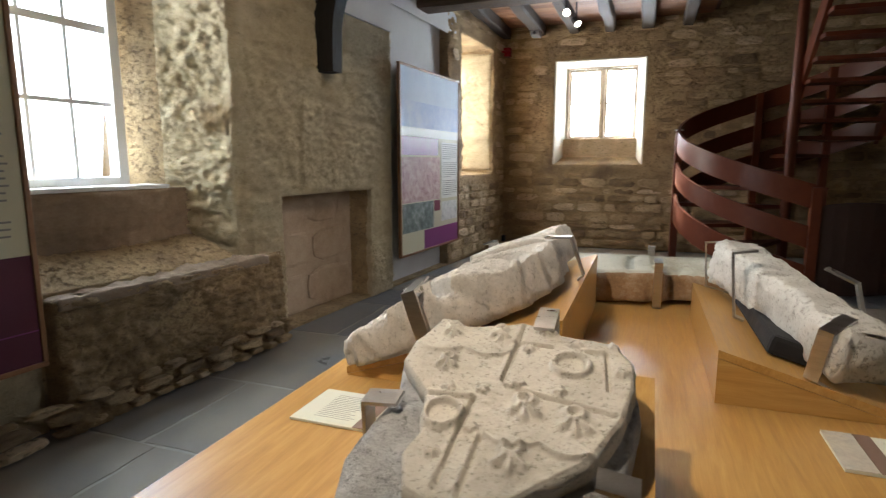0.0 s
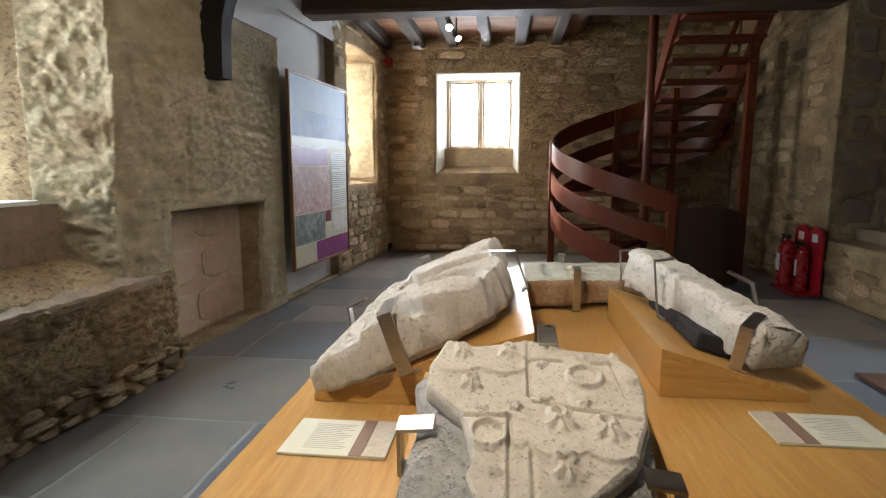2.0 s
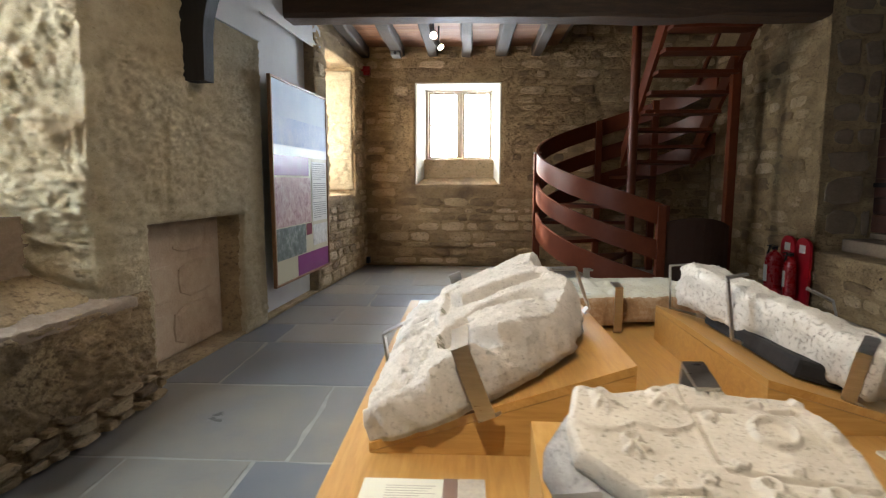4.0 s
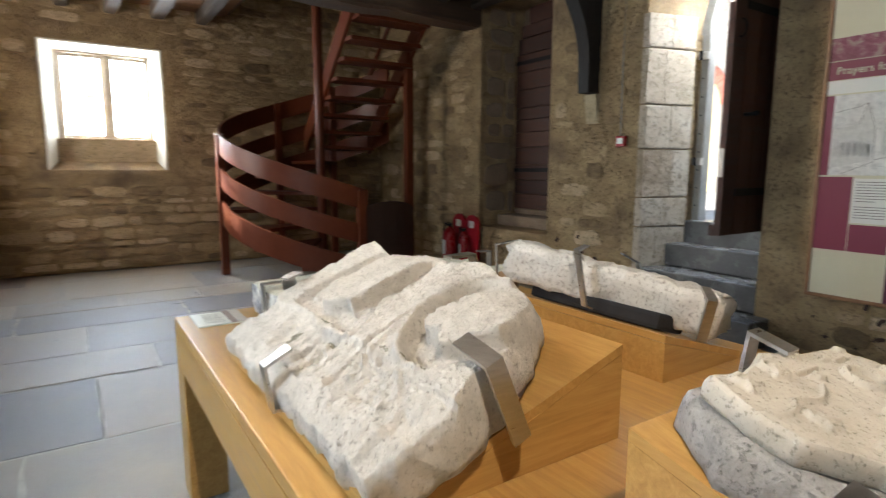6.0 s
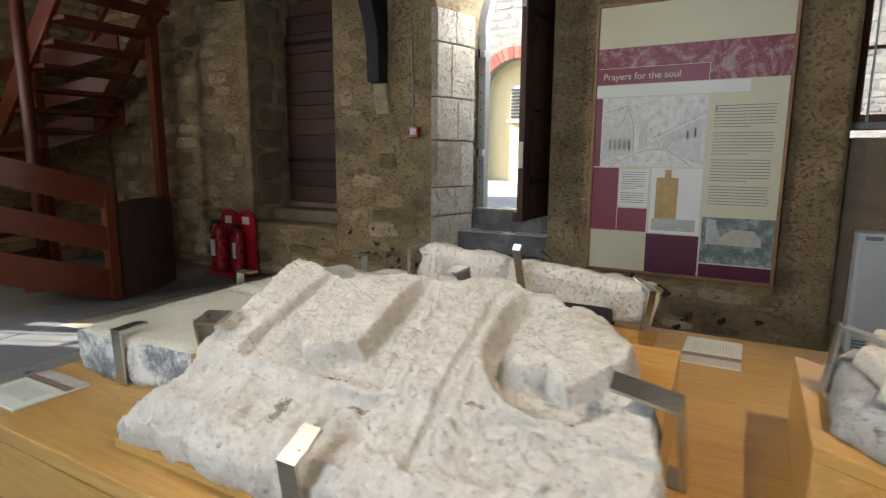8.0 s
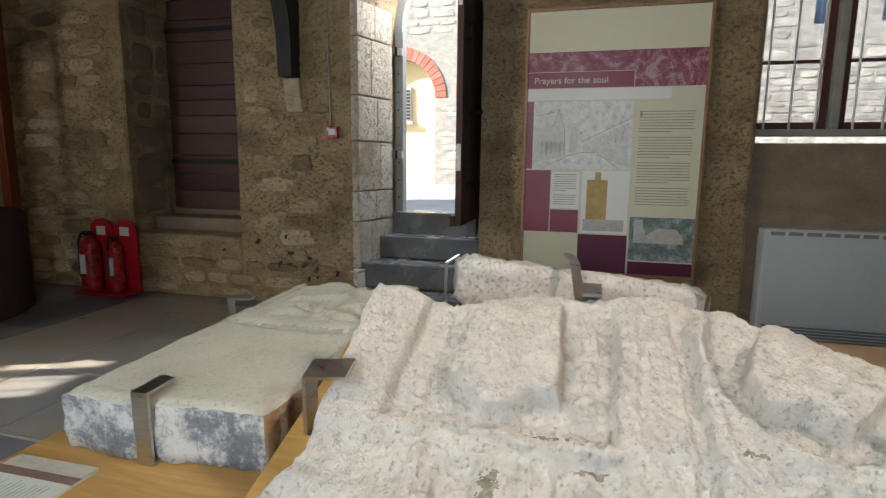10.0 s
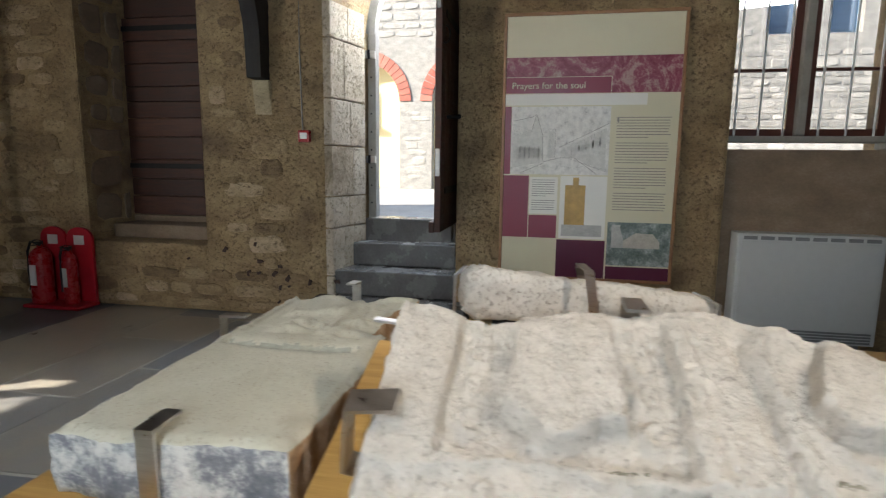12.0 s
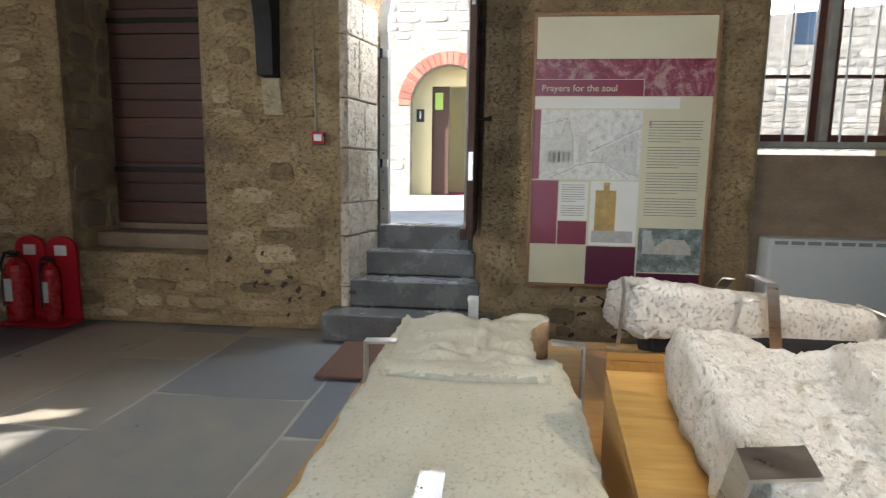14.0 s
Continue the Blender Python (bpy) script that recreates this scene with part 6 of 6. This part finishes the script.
def courses(u0, u1, z0, z1, hs, ls, clear):
    """Rows of stones of uneven size that keep clear of openings."""
    z, out = z0, []
    while z < z1 - 0.04:
        h = min(random.uniform(*hs), z1 - z)
        u = u0 + random.uniform(0, 0.1)
        while u < u1 - 0.05:
            w = min(random.uniform(*ls) * (0.7 + 0.5 * h / hs[1]), u1 - u)
            if not any(u < b and u + w > a and z < d and z + h > c for a, b, c, d in clear):
                out.append((u + w / 2, z + h / 2, w, h * random.uniform(0.8, 1.0)))
            u += w + 0.004
        z += h
    return out


def lay_stones(parent, m, spots, templates, proud, near, far_mat, off=0.0):
    """The near ones become pieces of their own; the rest are joined."""
    spots.sort(key=lambda s: abs(s[0] - near[0]) + 0.7 * abs(s[1] - near[1]))
    vs, fs = [], []
    for i, (u, z, w, h) in enumerate(spots):
        me, tv, tf = templates[random.randrange(len(templates))]
        p = proud * random.uniform(0.35, 1.3)
        t = m @ pose(u, -off, z, 0, random.uniform(-3, 3), 0) @ Matrix.Diagonal((w * 0.98, p, h * 0.97, 1))
        if i < 290:
            ob = new("stone", me)
            ob.parent = parent
            ob.matrix_basis = t
        else:
            o = len(vs)
            vs += [tuple(t @ Vector(v)) for v in tv]
            fs += [tuple(o + q for q in f) for f in tf]
    if vs:
        me = bpy.data.meshes.new("rubble")
        me.from_pydata(vs, [], fs)
        me.materials.append(far_mat)
        ob = tagged(new("rubble", me), kind="stuff")
        ob.parent = parent


T = stone_templates("stone", M_BLOCK, 16, 0.16)
clear_e = [(1.4, 2.8, 0, 2.7), (4.5, 5.75, 0, 3.2), (6.62, 7.86, 0.4, 3.05), (6.05, 6.23, 1.55, 3.1), (2.98, 4.3, 0.4, 2.29)]
lay_stones(bpy.data.objects["wall_east"], EAST, courses(-0.5, 10.2, 0.03, 3.0, (0.08, 0.19), (0.13, 0.42), clear_e), T, 0.016, (6.0, 1.2), M_BLOCKJ, 0.008)
clear_n = [(-1.74, -0.38, 1.1, 2.66)]
lay_stones(bpy.data.objects["wall_north"], NORTH, courses(-2.4, 2.45, 0.03, 4.0, (0.07, 0.16), (0.13, 0.4), clear_n), T, 0.016, (-0.6, 1.2), M_BLOCKJ, 0.008)
west = bpy.data.objects["wall_west"]
TB = stone_templates("stone", M_BLOCK, 12, 0.34)
lay_stones(west, WEST @ Matrix.Translation((0, -0.146, 0)), courses(-0.2, 1.66, 0.0, 0.17, (0.05, 0.09), (0.09, 0.24), []), TB, 0.034, (1, 0.1), M_BLOCKJ)
lay_stones(west, WEST @ Matrix.Translation((0, -0.024, 0)), courses(4.68, 6.7, 0.03, 2.9, (0.07, 0.16), (0.14, 0.36), [(5.0, 6.25, 0.98, 2.78)]), T, 0.02, (5, 0.5), M_BLOCKJ)
TN = stone_templates("stone", M_PINK, 5, 0.05)
lay_stones(west, WEST @ Matrix.Translation((0, 0.196, 0)), courses(1.81, 2.94, 0.02, 0.95, (0.26, 0.36), (0.34, 0.6), []), TN, 0.014, (2, 0.5), M_PINK)
RECESS = Matrix(((1, 0, 0, 2.47), (0, 1, 0, 7.8), (0, 0, 1, 0), (0, 0, 0, 1)))
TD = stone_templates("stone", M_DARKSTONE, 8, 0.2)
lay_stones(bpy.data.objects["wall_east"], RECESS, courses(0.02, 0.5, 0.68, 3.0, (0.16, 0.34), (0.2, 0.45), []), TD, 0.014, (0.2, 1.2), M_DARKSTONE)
# thin dark discs that paint the shade inside small cavities of the wall
HOL = stone_templates("hollow_shade", M_DARKIN, 6, 0.45)
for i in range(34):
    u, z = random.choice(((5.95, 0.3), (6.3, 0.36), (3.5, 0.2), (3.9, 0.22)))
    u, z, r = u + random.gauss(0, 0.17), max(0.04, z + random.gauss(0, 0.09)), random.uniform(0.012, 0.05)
    ob = new("hollow_shade", random.choice(HOL)[0])
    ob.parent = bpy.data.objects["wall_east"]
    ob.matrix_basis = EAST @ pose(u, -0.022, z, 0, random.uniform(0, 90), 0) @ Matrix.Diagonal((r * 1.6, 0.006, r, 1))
TO = stone_templates("stone", M_OUTSTONE, 10, 0.14)
vs_clear = [(c - r - 0.3, c + r + 0.3, 2.45, 3.6) for c, r in ARCHES] + [(c - r - 0.02, c + r + 0.02, 0, 2.6) for c, r in ARCHES] + [(-1.4, 0.35, 3.5, 4.6)]
lay_stones(hwall, HM, courses(-3, 10.5, 0.75, 5.6, (0.09, 0.22), (0.18, 0.5), vs_clear), TO, 0.012, (6.6, 2.5), M_OUTSTONE)


def flag_mesh(k):
    bm = bmesh.new()
    n = 6
    for i in range(n + 1):
        for j in range(n + 1):
            x, y = i / n - 0.5, j / n - 0.5
            e = min(i, n - i, j, n - j)
            q = Vector((x * 2.2 + k * 7.1, y * 2.2, k))
            sx, sy = (noise.noise(q * 2.5) * 0.02, noise.noise(q * 2.5 + Vector((9, 0, 0))) * 0.02)
            bm.verts.new((x + sx * (e == 0), y + sy * (e == 0), (-0.3 if e == 0 else 0) + 0.16 * noise.fractal(q, 0.9, 2, 2)))
    bm.verts.ensure_lookup_table()
    for i in range(n):
        for j in range(n):
            a = i * (n + 1) + j
            bm.faces.new((bm.verts[a], bm.verts[a + n + 1], bm.verts[a + n + 2], bm.verts[a + 1]))
    rim = [e for e in bm.edges if len(e.link_faces) == 1]
    for g in bmesh.ops.extrude_edge_only(bm, edges=rim)["geom"]:
        if isinstance(g, bmesh.types.BMVert):
            g.co.z -= 3.0
    bmesh.ops.recalc_face_normals(bm, faces=bm.faces)
    me = bpy.data.meshes.new("flagstone")
    bm.to_mesh(me)
    bm.free()
    me.materials.append(M_FLAG)
    for f in me.polygons:
        f.use_smooth = True
    return me


FLAGS = [flag_mesh(k) for k in range(10)]
floor_ob = bpy.data.objects["floor"]
y = -2.3
while y < 10.25:
    d = random.uniform(0.5, 0.92)
    x = -3.2 - random.uniform(0, 0.5)
    while x < 2.45:
        w = random.uniform(0.55, 1.35)
        ob = new("flagstone", random.choice(FLAGS))
        ob.parent = floor_ob
        ob.matrix_basis = pose(x + w / 2, y + d / 2, -0.006 + random.uniform(-0.002, 0.002), 0, 0, random.uniform(-0.5, 0.5)) @ Matrix.Diagonal((w - 0.022, d - 0.022, 0.007, 1))
        x += w
    y += d

# ---- lamps and window light ----
sky_stand_in("sky_stand_in", tuple(NORTH @ Vector((-1.03, 0.42, 2.02))), tuple(NORTH @ Vector((-1.03, -5, 1.0))), 0.9, 0.95, 22, (0.74, 0.86, 1.0))
sky_stand_in("sky_stand_in", tuple(WEST @ Vector((0.6, 0.52, 1.9))), tuple(WEST @ Vector((0.6, -5, 0.9))), 0.75, 1.65, 18, (0.72, 0.86, 1.0))
sky_stand_in("sky_stand_in", tuple(WEST @ Vector((5.62, 0.66, 1.9))), tuple(WEST @ Vector((5.62, -5, 0.9))), 0.75, 1.4, 12, (0.98, 0.97, 0.95))
# added lamp under the door arch, out of view, for steps and jamb
sky_stand_in("sky_stand_in", (3.0, 5.1, 2.82), (2.8, 5.1, 0.3), 0.5, 0.35, 14, (0.78, 0.88, 1.0))
# added strip lamp at the barred window's head, above the view
sky_stand_in("sky_stand_in", (2.98, 2.2, 2.47), (-2.7, 4.2, 1.2), 0.95, 0.1, 1.6)
for eye, aim, watts in SPOTS:
    d = (Vector(aim) - Vector(eye)).normalized()
    spot(Vector(eye) + d * 0.07, aim, watts, 34 if aim[0] > 2 else 48)
